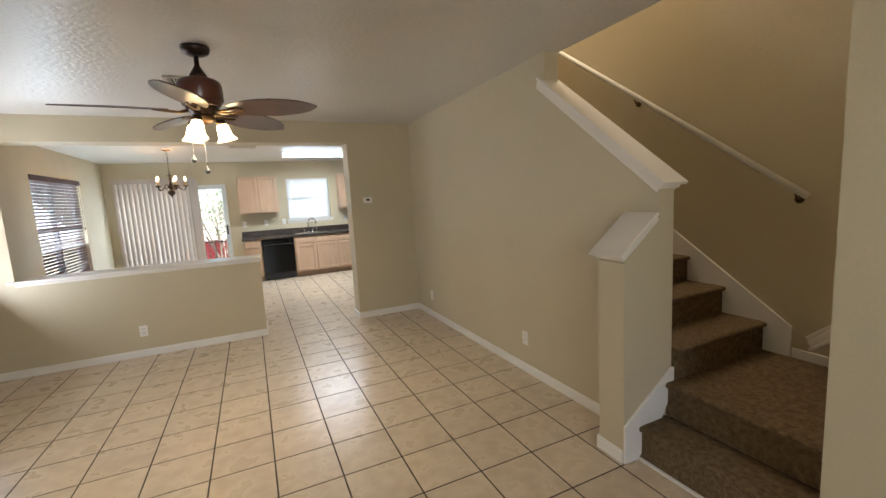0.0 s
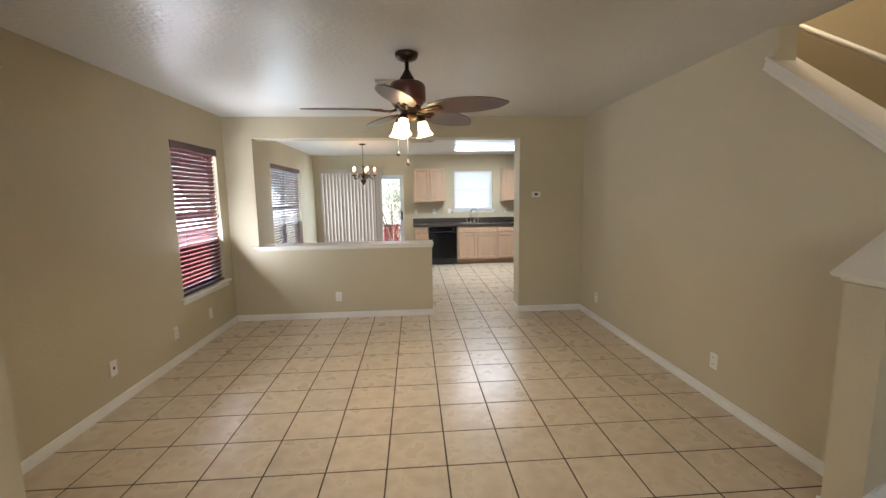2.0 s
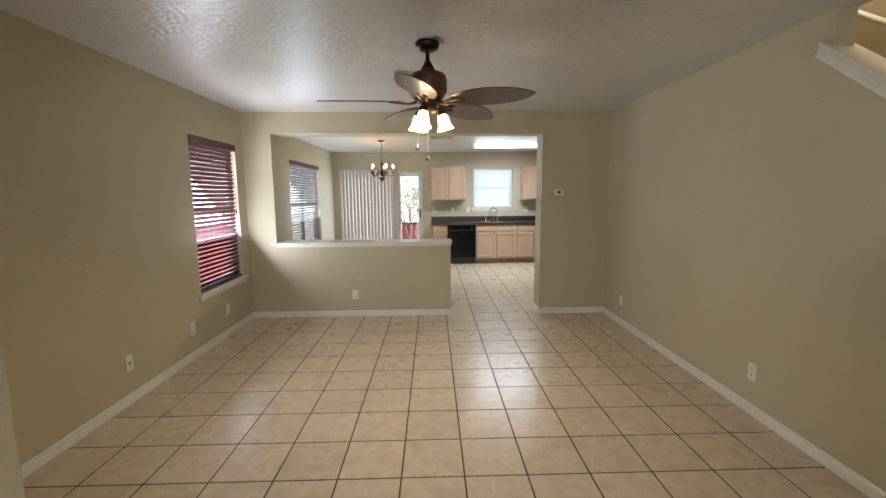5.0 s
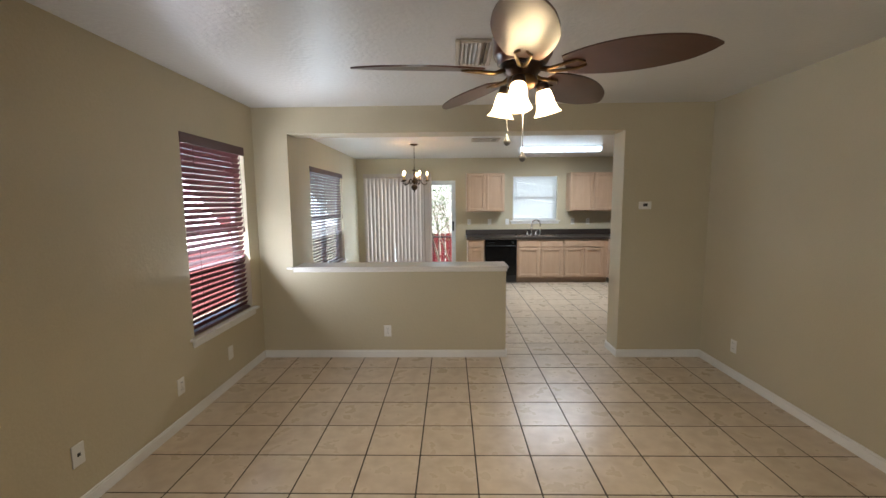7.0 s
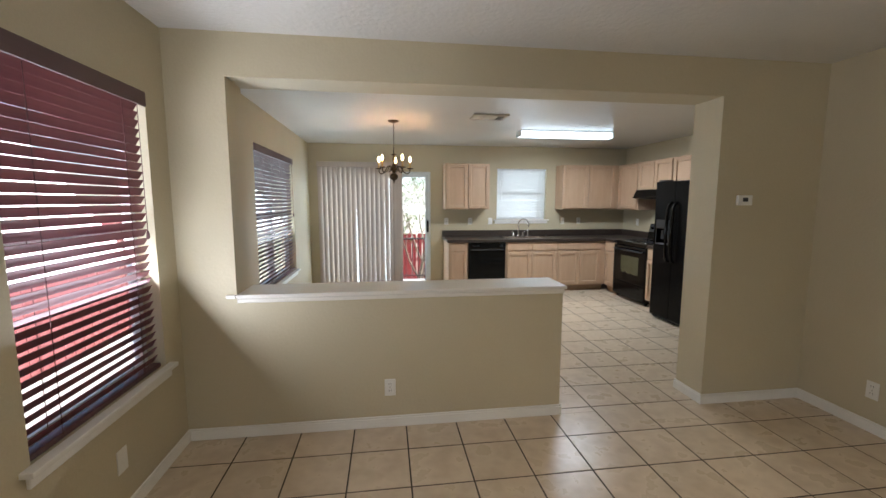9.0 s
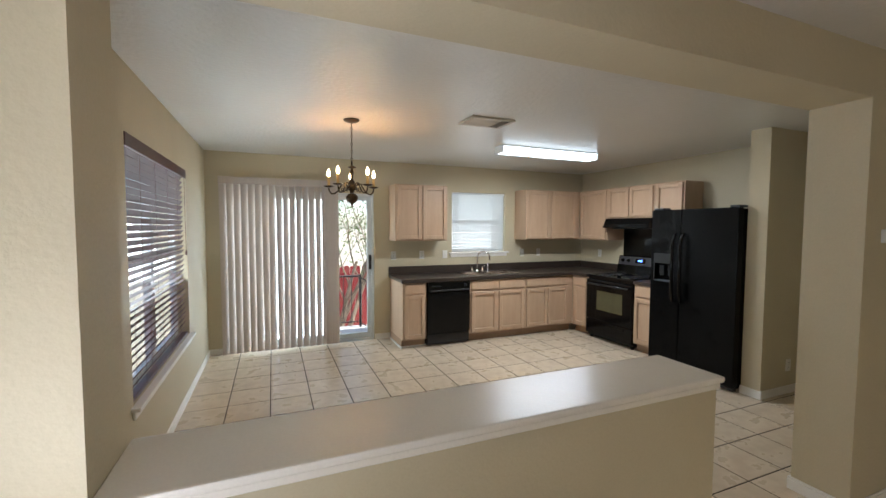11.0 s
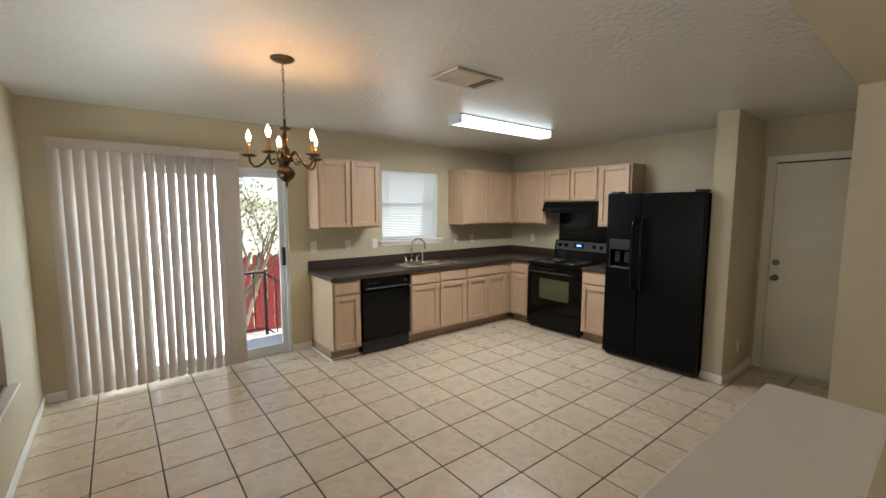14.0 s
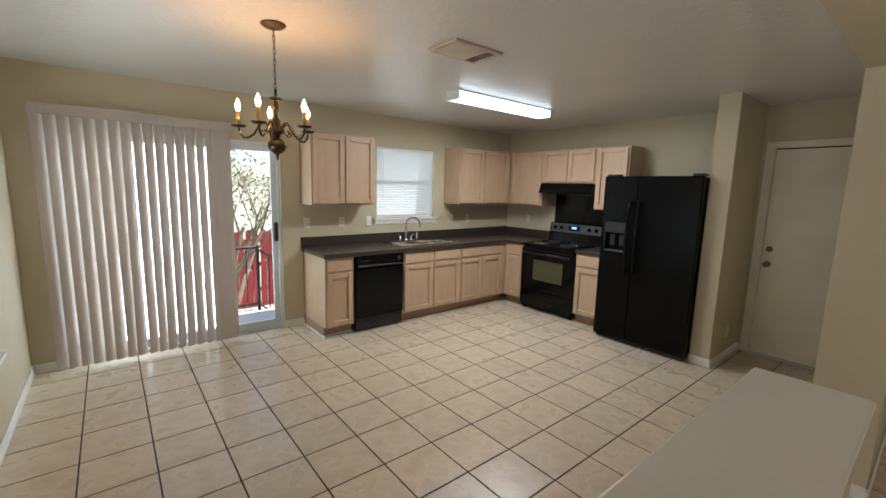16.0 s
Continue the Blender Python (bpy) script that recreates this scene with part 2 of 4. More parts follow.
raked_cap("trim_raked_cap", "x", 1.508, 1.514, 2.50, 2.295, RX - 0.035, SX0 + 0.04)
raked_cap("trim_foot_cap", "y", 1.825, 1.150, 2.085, 1.346, 1.514, 1.735)
part("wall_rake_post", boxes((RX, SX0 - .002, 2.44, 2.469, 2.2, HL)), WALL, kind="structure")

# low wall's cap
bm = boxes((OX0 + 0.002, PEND + 0.022, PY0 - 0.022, PY1 + 0.036, PTOP + 0.001, PTOP + 0.026), bevel=0.008, seg=2)
box(bm, OX0 + 0.002, PEND + 0.01, PY0 - 0.012, PY1 + 0.012, PTOP - 0.028, PTOP, bevel=0.005)
box(bm, OX0 - 0.06, OX0 + 0.0015, PY0 - 0.022, PY0 - 0.001, PTOP + 0.001, PTOP + 0.026, bevel=0.006)
part("trim_low_wall_cap", bm, CAPM, kind="structure")

# ceilings
part("ceiling_living", boxes((LX, SX0 - 0.002, SOUTH, PY0, HL, HL + 0.06)), CEIL, kind="structure")
part("ceiling_kitchen", boxes((LX, KX, PY1, NY, H, H + 0.06)), CEIL, kind="structure")
part("ceiling_stairwell", boxes((SX0 - 0.12, SX1 + 0.12, 0.54, PY0, 5.0, 5.1)), CEIL, kind="structure")
# unseen slabs added to keep sun off the rooms and the south opening
part("sun_block_slab", boxes((LX - 0.16, KX + 0.4, PY0 + .01, NY + 0.2, HL + 0.08, HL + 0.2), (LX - 0.16, SX0 - 0.13, SOUTH - 1.6, PY0 + .01, HL + 0.08, HL + 0.2)), TRIM, kind="structure")


def skirting(name, pieces):
    bm = bmesh.new()
    for x0, x1, y0, y1 in pieces:
        box(bm, x0, x1, y0, y1, 0.001, 0.062, bevel=0.002)
        if x1 - x0 > y1 - y0:
            box(bm, x0, x1, y0 + 0.002, y1 - 0.002, 0.0625, 0.078, bevel=0.003)
        else:
            box(bm, x0 + 0.002, x1 - 0.002, y0, y1, 0.0625, 0.078, bevel=0.003)
    return part(name, bm, TRIM, kind="structure")


T = 0.013
skirting("baseboard_living", [(LX, LX + T, 1.44, PY0), (LX + T, PEND, PY0 - T, PY0), (PEND, PEND + T, PY0 - T, PY1 + T), (OX1 - T, RX - T, PY0 - T, PY0),
                              (OX1 - T, OX1, PY0, PY1 + T), (RX - T, RX, 1.70, PY0), (1.835 - T, 1.835, 1.53, 1.70 + T), (1.835, RX - T, 1.70, 1.70 + T),
                              (LX + T, -1.40, 1.44, 1.44 + T), (-1.40, -1.40 + T, SOUTH, 1.44 + T), (1.87 - T, 1.87, SOUTH, 0.70)])
skirting("baseboard_kitchen", [(LX, LX + T, PY1, NY), (LX + T, SD[0] - 0.01, NY - T, NY), (SD[1] + 0.01, -0.055, NY - T, NY), (LX + T, PEND, PY1, PY1 + T),
                               (OX1, KX, PY1, PY1 + T), (2.50, KX, 6.33 - T, 6.33), (2.50 - T, 2.50, 6.33 - T, 6.502), (KX - T, KX, 6.31, 6.33 - T)])

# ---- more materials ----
# living room slats: cherry made pinker in colour for daylight coming through
CHERRY = material("lit_cherry_blind_slat", (0.25, 0.092, 0.100), 0.34, second=(0.20, 0.072, 0.080), scale=3, fine=80, stretch=(1, 0.1, 6), through_light=0.36)
# dining slats: the cherry again, its colour darkened to look shaded against daylight
DARKSLAT = material("shaded_cherry_blind_slat", (0.105, 0.046, 0.042), 0.4, second=(0.080, 0.034, 0.031), scale=3, fine=80, stretch=(1, 0.1, 6), specular=0.4)
VALANCE = material("dark_cherry_valance", (0.085, 0.032, 0.032), 0.4, second=(0.065, 0.024, 0.024), scale=3, fine=80, stretch=(1, 0.1, 6))
CORD = material("dark_cord", (0.10, 0.04, 0.04), 0.8)
VINYL = material("white_vinyl", (0.78, 0.79, 0.78), 0.35, second=(0.74, 0.75, 0.74))
PLASTIC = material("white_plastic", (0.76, 0.74, 0.69), 0.35, second=(0.73, 0.71, 0.66))
SLOT = material("dark_slot", (0.03, 0.03, 0.03), 0.6)
GLASS = glass_material("clear_glass")
BRONZE = material("oiled_bronze", (0.035, 0.022, 0.016), 0.32, metal=0.7, second=(0.06, 0.035, 0.02), scale=20)
MAHOGANY = material("mahogany_wood", (0.10, 0.026, 0.014), 0.30, second=(0.055, 0.014, 0.009), scale=4, fine=40, stretch=(1, 1, 1), coat=0.4)
BLADE = material("fan_blade_wood", (0.085, 0.032, 0.018), 0.36, second=(0.05, 0.018, 0.011), scale=5, fine=70, bump=0.03, bump_scale=30, coat=0.3)
PEARL = material("pearly_metal_bead", (0.13, 0.12, 0.105), 0.3, second=(0.09, 0.08, 0.07), scale=60, coat=0.3)
BRASS = material("aged_brass", (0.20, 0.125, 0.055), 0.38, metal=0.9, second=(0.09, 0.055, 0.03), scale=30)
SATIN = material("worn_nickel", (0.30, 0.26, 0.20), 0.35, metal=0.9, second=(0.20, 0.17, 0.12), scale=30)
CHROME = material("brushed_steel", (0.74, 0.74, 0.73), 0.22, metal=1.0, second=(0.48, 0.48, 0.47), scale=8)
SHADE = material("lit_frosted_shade", (0.9, 0.85, 0.75), 0.4, glow=((1.0, 0.72, 0.42), 5.0), through_light=0.8)
VENTM = material("vent_enamel", (0.50, 0.44, 0.35), 0.45, second=(0.44, 0.38, 0.30))
VENTD = material("vent_dark", (0.10, 0.08, 0.06), 0.8)


def pane(name, bm, parent, label="clear glass pane"):
    ob = part(name, bm, GLASS, parent, label)
    ob.visible_shadow = False
    return ob


# ---- windows ----
def west_window(y0, y1, z0, z1, mullion):
    w = thing("window", (LX - 0.12, (y0 + y1) / 2, z0), "white vinyl window behind cherry blinds in a beige wall", "window", "windows in the west wall")
    xo, xi = LX - 0.14, LX - 0.09
    part("frame", boxes((xo, xi, y0, y0 + 0.04, z0, z1), (xo, xi, y1 - 0.04, y1, z0, z1), (xo, xi, y0 + 0.04, y1 - 0.04, z0, z0 + 0.04),
                        (xo, xi, y0 + 0.04, y1 - 0.04, z1 - 0.04, z1), bevel=0.003), VINYL, w)
    mid = (z0 + z1) / 2 + 0.02
    cuts = [y0 + 0.04, y1 - 0.04]
    if mullion:
        c = (y0 + y1) / 2
        part("mullion", boxes((xo + .002, xi + 0.01, c - 0.04, c + 0.04, z0 + 0.04, z1 - 0.04), bevel=0.004), VINYL, w)
        cuts = [y0 + 0.04, c - 0.04, c + 0.04, y1 - 0.04]
    for a, b in zip(cuts[::2], cuts[1::2]):
        part("meeting_rail", boxes((xo + .005, xi + 0.005, a, b, mid - 0.03, mid + 0.03), bevel=0.003), VINYL, w)
        for lo, hi in ((z0 + 0.04, mid - 0.03), (mid + 0.03, z1 - 0.04)):
            pane("pane", boxes((xo + 0.02, xo + 0.026, a, b, lo, hi)), w)
    s = part("sill", boxes((LX - 0.09, LX + 0.045, y0 - 0.05, y1 + 0.05, z0 - 0.024, z0 - 0.001), bevel=0.005, seg=2), TRIM, w, "white painted wooden sill")
    part("apron", boxes((LX + 0.001, LX + 0.017, y0 - 0.03, y1 + 0.03, z0 - 0.075, z0 - 0.0245), bevel=0.004), TRIM, w)
    return w


def wood_blind(y0, y1, z0, z1, label, CHERRY=CHERRY, tilt=59):
    b = thing("window_blind", (LX - 0.03, (y0 + y1) / 2, z1), label, "window blind", "cherry blinds in the west windows")
    part("valance", boxes((LX - 0.008, LX + 0.006, y0, y1, z1 - 0.075, z1), bevel=0.003, seg=2), VALANCE, b, "dark cherry valance")
    part("headrail", boxes((LX - 0.06, LX - 0.012, y0 + 0.02, y1 - 0.03, z1 - 0.05, z1 - 0.004), bevel=0.002), CHERRY, b)
    ya, yb = y0 + 0.006, y1 - 0.032
    step, top, bottom = 0.0435, z1 - 0.085, z0 + 0.055
    n = int((top - bottom) / step)
    a = radians(tilt)
    half = 0.0222 if y1 - y0 < 1.2 else 0.0210
    bm = bmesh.new()
    base = box(bm, -half, half, -(yb - ya) / 2, (yb - ya) / 2, -0.0015, 0.0015, bevel=0.0012)
    bmesh.ops.rotate(bm, verts=bm.verts, cent=(0, 0, 0), matrix=Matrix.Rotation(-a, 3, "Y"))
    slat = bpy.data.meshes.new("slat")
    bm.to_mesh(slat)
    bm.free()
    slat.materials.append(CHERRY)
    rnd = random.Random(5)
    for k in range(n + 1):
        ob = new("slat", slat)
        ob.parent = b
        ob.location = Vector((LX - 0.032, (ya + yb) / 2, top - k * step)) - b.location
        ob.rotation_euler = (radians(rnd.uniform(-0.15, 0.15)), radians(rnd.uniform(-0.8, 0.8)), 0)
    low = top - n * step
    part("bottom_rail", boxes((LX - 0.055, LX - 0.008, ya, yb, z0 + 0.004, z0 + 0.028), bevel=0.004, seg=2), VALANCE, b, "dark cherry bottom rail")
    count = 2 if y1 - y0 < 1.2 else 4
    for k in range(count):
        y = ya + (yb - ya) * (0.18 + 0.64 * k / (count - 1))
        part("ladder_cord", boxes((LX - 0.0075, LX - 0.0060, y - 0.0015, y + 0.0015, z0 + 0.02, z1 - 0.08), (LX - 0.058, LX - 0.0565, y - 0.0015, y + 0.0015, z0 + 0.02, z1 - 0.08)), CORD, b)
    bm = bmesh.new()
    tube(bm, [(LX + 0.004, yb - 0.05, z1 - 0.08), (LX + 0.006, yb - 0.048, z1 - 0.72)], 0.0018, 6)
    lathe(bm, [(0.002, 0), (0.007, -0.012), (0.009, -0.04), (0.003, -0.048)], (LX + 0.006, yb - 0.048, z1 - 0.72), 8)
    part("lift_cord", bm, CORD, b)
    return b


west_window(*W1, False)
west_window(*W2, True)
wood_blind(*W1, "nearly closed cherry-red wooden slat blind above the living room sill")
wood_blind(*W2, "partly open cherry slat blind shaded dark over the wide dining window", DARKSLAT, 57)


# ---- outlets, thermostat, vents ----
def plate(name, at, face, kind_, label, category, group):
    """A wall plate; face: the way it looks, 'e', 'w', 's' or 'n'."""
    o = thing(name, at, label, category, group)
    x, y, z = at
    def put(nm, du, dz, w, h, d0, d1, mat, bevel=0.001):
        b = bmesh.new()
        if face in "ew":
            s = 1 if face == "e" else -1
            xs = sorted((x + s * d0, x + s * d1))
            box(b, xs[0], xs[1], y + du - w / 2, y + du + w / 2, z + dz - h / 2, z + dz + h / 2, bevel=bevel)
        else:
            s = 1 if face == "n" else -1
            ys = sorted((y + s * d0, y + s * d1))
            box(b, x + du - w / 2, x + du + w / 2, ys[0], ys[1], z + dz - h / 2, z + dz + h / 2, bevel=bevel)
        part(nm, b, mat, o)
    put("plate", 0, 0, 0.072, 0.115, 0.0005, 0.007, PLASTIC, 0.002)
    if kind_ == "outlet":
        for dz in (0.024, -0.024):
            put("socket", 0, dz, 0.034, 0.028, 0.0072, 0.0095, PLASTIC)
            put("slot", -0.007, dz + 0.003, 0.003, 0.011, 0.0096, 0.0101, SLOT, 0)
            put("slot", 0.007, dz + 0.003, 0.003, 0.011, 0.0096, 0.0101, SLOT, 0)
        put("screw", 0, 0, 0.006, 0.006, 0.0072, 0.0085, CHROME)
    elif kind_ == "jack":
        put("jack", 0, 0, 0.018, 0.018, 0.0072, 0.010, SLOT)
    elif kind_ == "switch":
        put("toggle", 0, 0, 0.010, 0.024, 0.0072, 0.018, PLASTIC)
    return o


OUT = "white plastic duplex outlet low on the beige wall"
plate("wall_outlet", (LX, 3.095, 0.30), "e", "jack", "white plastic cable jack plate low on the beige wall", "cable outlet", "")
plate("wall_outlet", (LX, 3.897, 0.29), "e", "outlet", OUT, "wall outlet", "low outlets in the living room")
plate("wall_outlet", (LX, 4.553, 0.29), "e", "blank", "blank white plate low on the wall by the room's corner", "wall plate", "")
plate("wall_outlet", (-1.02, PY0, 0.275), "s", "outlet", OUT, "wall outlet", "low outlets in the living room")
plate("wall_outlet", (RX, 2.765, 0.295), "w", "outlet", OUT, "wall outlet", "low outlets in the living room")
plate("wall_outlet", (RX, 4.71, 0.28), "w", "outlet", OUT, "wall outlet", "low outlets in the living room")
for x, k in ((-0.004, "outlet"), (0.414, "outlet"), (0.773, "switch"), (2.10, "outlet"), (2.406, "outlet")):
    plate("counter_outlet", (x, NY, 1.155), "s", k, "white plastic wall plate over the kitchen backsplash", "wall outlet", "plates over the worktop")
plate("counter_outlet", (KX, 9.16, 1.145), "w", "outlet", "white plastic wall plate over the kitchen backsplash", "wall outlet", "plates over the worktop")
plate("wall_outlet", (2.90, 6.33, 0.27), "s", "outlet", "white plastic outlet low on the wall beside the back door", "wall outlet", "")

th = thing("thermostat", (1.488, PY0, 1.512), "small white wall thermostat with a dark display on the beige wall", "thermostat")
part("case", boxes((1.432, 1.544, PY0 - 0.024, PY0 - 0.0005, 1.476, 1.548), bevel=0.005, seg=2), PLASTIC, th)
part("display", boxes((1.466, 1.506, PY0 - 0.0265, PY0 - 0.0242, 1.502, 1.530)), SLOT, th)
part("button", boxes((1.514, 1.530, PY0 - 0.0275, PY0 - 0.0242, 1.508, 1.514), bevel=0.001), PLASTIC, th)


def vent(x0, x1, y0, y1, along, H, label):
    v = thing("ceiling_vent", ((x0 + x1) / 2, (y0 + y1) / 2, H), label, "ceiling vent")
    f = 0.028
    part("backing", boxes((x0 + f, x1 - f, y0 + f, y1 - f, H - 0.004, H - 0.0005)), VENTD, v)
    part("frame", boxes((x0, x0 + f, y0, y1, H - 0.018, H - 0.0005), (x1 - f, x1, y0, y1, H - 0.018, H - 0.0005),
                        (x0 + f, x1 - f, y0, y0 + f, H - 0.018, H - 0.0005), (x0 + f, x1 - f, y1 - f, y1, H - 0.018, H - 0.0005), bevel=0.004), VENTM, v)
    lo, hi = (y0, y1) if along == "x" else (x0, x1)
    n = int((hi - lo - 2 * f) / 0.023)
    for k in range(n):
        c = lo + f + (k + 0.5) * (hi - lo - 2 * f) / n
        tilt = 0.009 if k < n / 3 else -0.009 if k >= 2 * n / 3 else 0.0115
        bm = bmesh.new()
        outline = [(c - 0.0015 - tilt, H - 0.004), (c + 0.0015 - tilt, H - 0.004), (c + 0.0015 + tilt, H - 0.020), (c - 0.0015 + tilt, H - 0.020)]
        if along == "x":
            prism(bm, outline, "x", x0 + f, x1 - f)
        else:
            prism(bm, outline, "y", y0 + f, y1 - f)
        part("slat", bm, VENTM, v)
    return v


vent(-0.345, -0.115, 3.605, 4.03, "y", HL, "white metal ceiling register with fine louvres in the living room ceiling")
vent(-0.078, 0.318, 7.02, 7.29, "y", H, "cream metal ceiling register with angled louvres in the kitchen ceiling")


# ---- ceiling fan ----
FX, FY, LOW = -0.074, 2.975, 0.026
fan = thing("ceiling_fan", (FX, FY, HL), "dark bronze ceiling fan with mahogany blades and three lit bells", "ceiling fan")
bm = lathe(bmesh.new(), [(0.078, HL - 0.0005), (0.078, HL - 0.015), (0.070, HL - 0.035), (0.045, HL - 0.048), (0.020, HL - 0.054)], (FX, FY, 0), 28)
part("canopy", bm, BRONZE, fan, "dark bronze ceiling canopy", smooth=True)
part("downrod", lathe(bmesh.new(), [(0.014, HL - 0.054), (0.014, 2.365), (0.026, 2.345), (0.046, 2.312), (0.052, 2.292)], (FX, FY, 0), 16), BRONZE, fan, smooth=True)
part("motor_housing", lathe(bmesh.new(), [(0.040, 2.312), (0.098, 2.306), (0.116, 2.294), (0.124, 2.270), (0.124, 2.190), (0.118, 2.178), (0.108, 2.174), (0.106, 2.158), (0.095, 2.15)], (FX, FY, 0), 32), MAHOGANY, fan, "glossy mahogany motor housing", smooth=True)
part("hub", lathe(bmesh.new(), [(0.095, 2.1495), (0.080, 2.125), (0.060, 2.105), (0.050, 2.085)], (FX, FY, 0), 28), BRONZE, fan, smooth=True)
part("light_fitter", lathe(bmesh.new(), [(0.046, 2.0845), (0.062, 2.07), (0.066, 2.05), (0.045, 2.03), (0.012, 2.018)], (FX, FY, 0), 24), BRASS, fan, "brass light fitter", smooth=True)


def blade_mesh():
    bm = bmesh.new()
    n = 22
    rows = []
    for k in range(n + 1):
        t = k / n
        r = 0.175 + t * 0.53
        w = 0.030 + 0.082 * math.sin(math.pi * min(1.0, 0.10 + 0.90 * t)) ** 0.75 if t < 1 else 0.002
        w = max(w * (1.0 if t < 0.80 else math.sqrt(max(0.0, 1 - ((t - 0.80) / 0.2) ** 2)) * 0.98 + 0.01), 0.003)
        droop = -0.012 * t * t
        rows.append([(r, w * s, droop - abs(s) * 0.0) for s in (-1, -0.6, 0, 0.6, 1)])
    top, bot = [], []
    for row in rows:
        top.append([bm.verts.new((x, y, z + 0.003)) for x, y, z in row])
        bot.append([bm.verts.new((x, y, z - 0.003)) for x, y, z in row])
    for a, b, flip in ((top[i], top[i + 1], 0) for i in range(n)):
        for j in range(4):
            bm.faces.new((a[j], b[j], b[j + 1], a[j + 1]))
    for i in range(n):
        for j in range(4):
            bm.faces.new((bot[i][j], bot[i][j + 1], bot[i + 1][j + 1], bot[i + 1][j]))
        bm.faces.new((top[i][0], bot[i][0], bot[i + 1][0], top[i + 1][0]))
        bm.faces.new((top[i][4], top[i + 1][4], bot[i + 1][4], bot[i][4]))
    bm.faces.new([*top[0], *bot[0][::-1]])
    bm.faces.new([*top[n], *bot[n][::-1]])
    bmesh.ops.recalc_face_normals(bm, faces=bm.faces)
    return bm


for k in range(5):
    ang = radians(-26.5 + 72 * k)
    turn = Matrix.Translation((FX, FY, 2.125)) @ Matrix.Rotation(ang, 4, "Z") @ Matrix.Rotation(radians(-13), 4, "X")
    bm = blade_mesh()
    bmesh.ops.transform(bm, matrix=turn, verts=bm.verts)
    part("blade", bm, BLADE, fan, "dark mahogany leaf-shaped blade")
    bm = bmesh.new()
    tube(bm, [(0.075, 0, 0.002), (0.12, 0.012, -0.012), (0.17, 0.022, -0.010), (0.225, 0.030, -0.0065), (0.255, 0.012, -0.0065)], [0.010, 0.008, 0.007, 0.006, 0.004], 8)
    tube(bm, [(0.075, 0, 0.002), (0.12, -0.012, -0.012), (0.17, -0.022, -0.010), (0.225, -0.030, -0.0065), (0.255, -0.012, -0.0065)], [0.010, 0.008, 0.007, 0.006, 0.004], 8)
    bmesh.ops.transform(bm, matrix=turn, verts=bm.verts)
    part("blade_arm", bm, BRASS, fan, "curved brass blade arm", smooth=True)
for ang in (252, 12, 132):
    a = radians(ang)
    d = Vector((math.cos(a), math.sin(a), 0))
    c = Vector((FX, FY, 0))
    bm = tube(bmesh.new(), [c + d * 0.05 + Vector((0, 0, 2.055)), c + d * 0.070 + Vector((0, 0, 2.062)), c + d * 0.090 + Vector((0, 0, 2.048))], [0.009, 0.009, 0.012], 8)
    part("lamp_arm", bm, BRONZE, fan, smooth=True)
    tilt = Matrix.Translation(c + d * 0.088 + Vector((0, 0, 2.052))) @ Matrix.Rotation(radians(-14), 4, d.cross(Vector((0, 0, 1))) * -1)
    bm = lathe(bmesh.new(), [(0.012, 0.006), (0.026, 0.0), (0.030, -0.022), (0.024, -0.030)], (0, 0, 0), 20)
    bmesh.ops.transform(bm, matrix=tilt, verts=bm.verts)
    part("socket", bm, BRONZE, fan, smooth=True)
    bm = bmesh.new()
    prof = [(0.024, -0.026), (0.031, -0.035), (0.036, -0.058), (0.039, -0.086), (0.047, -0.110), (0.059, -0.127)]
    rings = []
    for r, h in prof + [(r - 0.003, h + 0.001) for r, h in prof[::-1]]:
        rings.append([bm.verts.new((r * (1 + (0.03 * math.cos(8 * t) if h < -0.11 else 0)) * math.cos(t), r * (1 + (0.03 * math.cos(8 * t) if h < -0.11 else 0)) * math.sin(t), h)) for t in [2 * math.pi * q / 32 for q in range(32)]])
    for lo, hi in zip(rings, rings[1:]):
        for q in range(32):
            bm.faces.new((lo[q], lo[(q + 1) % 32], hi[(q + 1) % 32], hi[q]))
    bmesh.ops.transform(bm, matrix=tilt, verts=bm.verts)
    part("shade", bm, SHADE, fan, "lit frosted glass bell shade", smooth=True)
    point_lamp("fan_bulb", tilt @ Vector((0, 0, -0.085)), 8.0, WARM, 0.02)
for dx, dz in ((-0.070, 1.825), (-0.006, 1.760)):
    n = int((2.03 - dz) / 0.005)
    bm = tube(bmesh.new(), [(FX + dx, FY - 0.065, 2.03 - 0.005 * k) for k in range(n)] + [(FX + dx, FY - 0.065, dz)], [0.0028 if k % 2 else 0.0012 for k in range(n + 1)], 6)
    chain = part("pull_chain", bm, PEARL, fan, "grey beaded metal pull chain")
    part("pull_bead", lathe(bmesh.new(), [(0.003, 0.004), (0.007, 0.0), (0.006, -0.008), (0.013, -0.016), (0.015, -0.026), (0.010, -0.036), (0.002, -0.040)], (FX + dx, FY - 0.065, dz), 14), PEARL, chain, "pearly grey pull bead", smooth=True)
for o in fan.children:
    if o.name.startswith(("blade", "motor", "hub")):
        o.location.z -= LOW

# ---- staircase ----
st = thing("staircase", (2.6, 1.5, 0.0), "brown carpeted staircase turning on a low landing beside the half wall", "staircase")


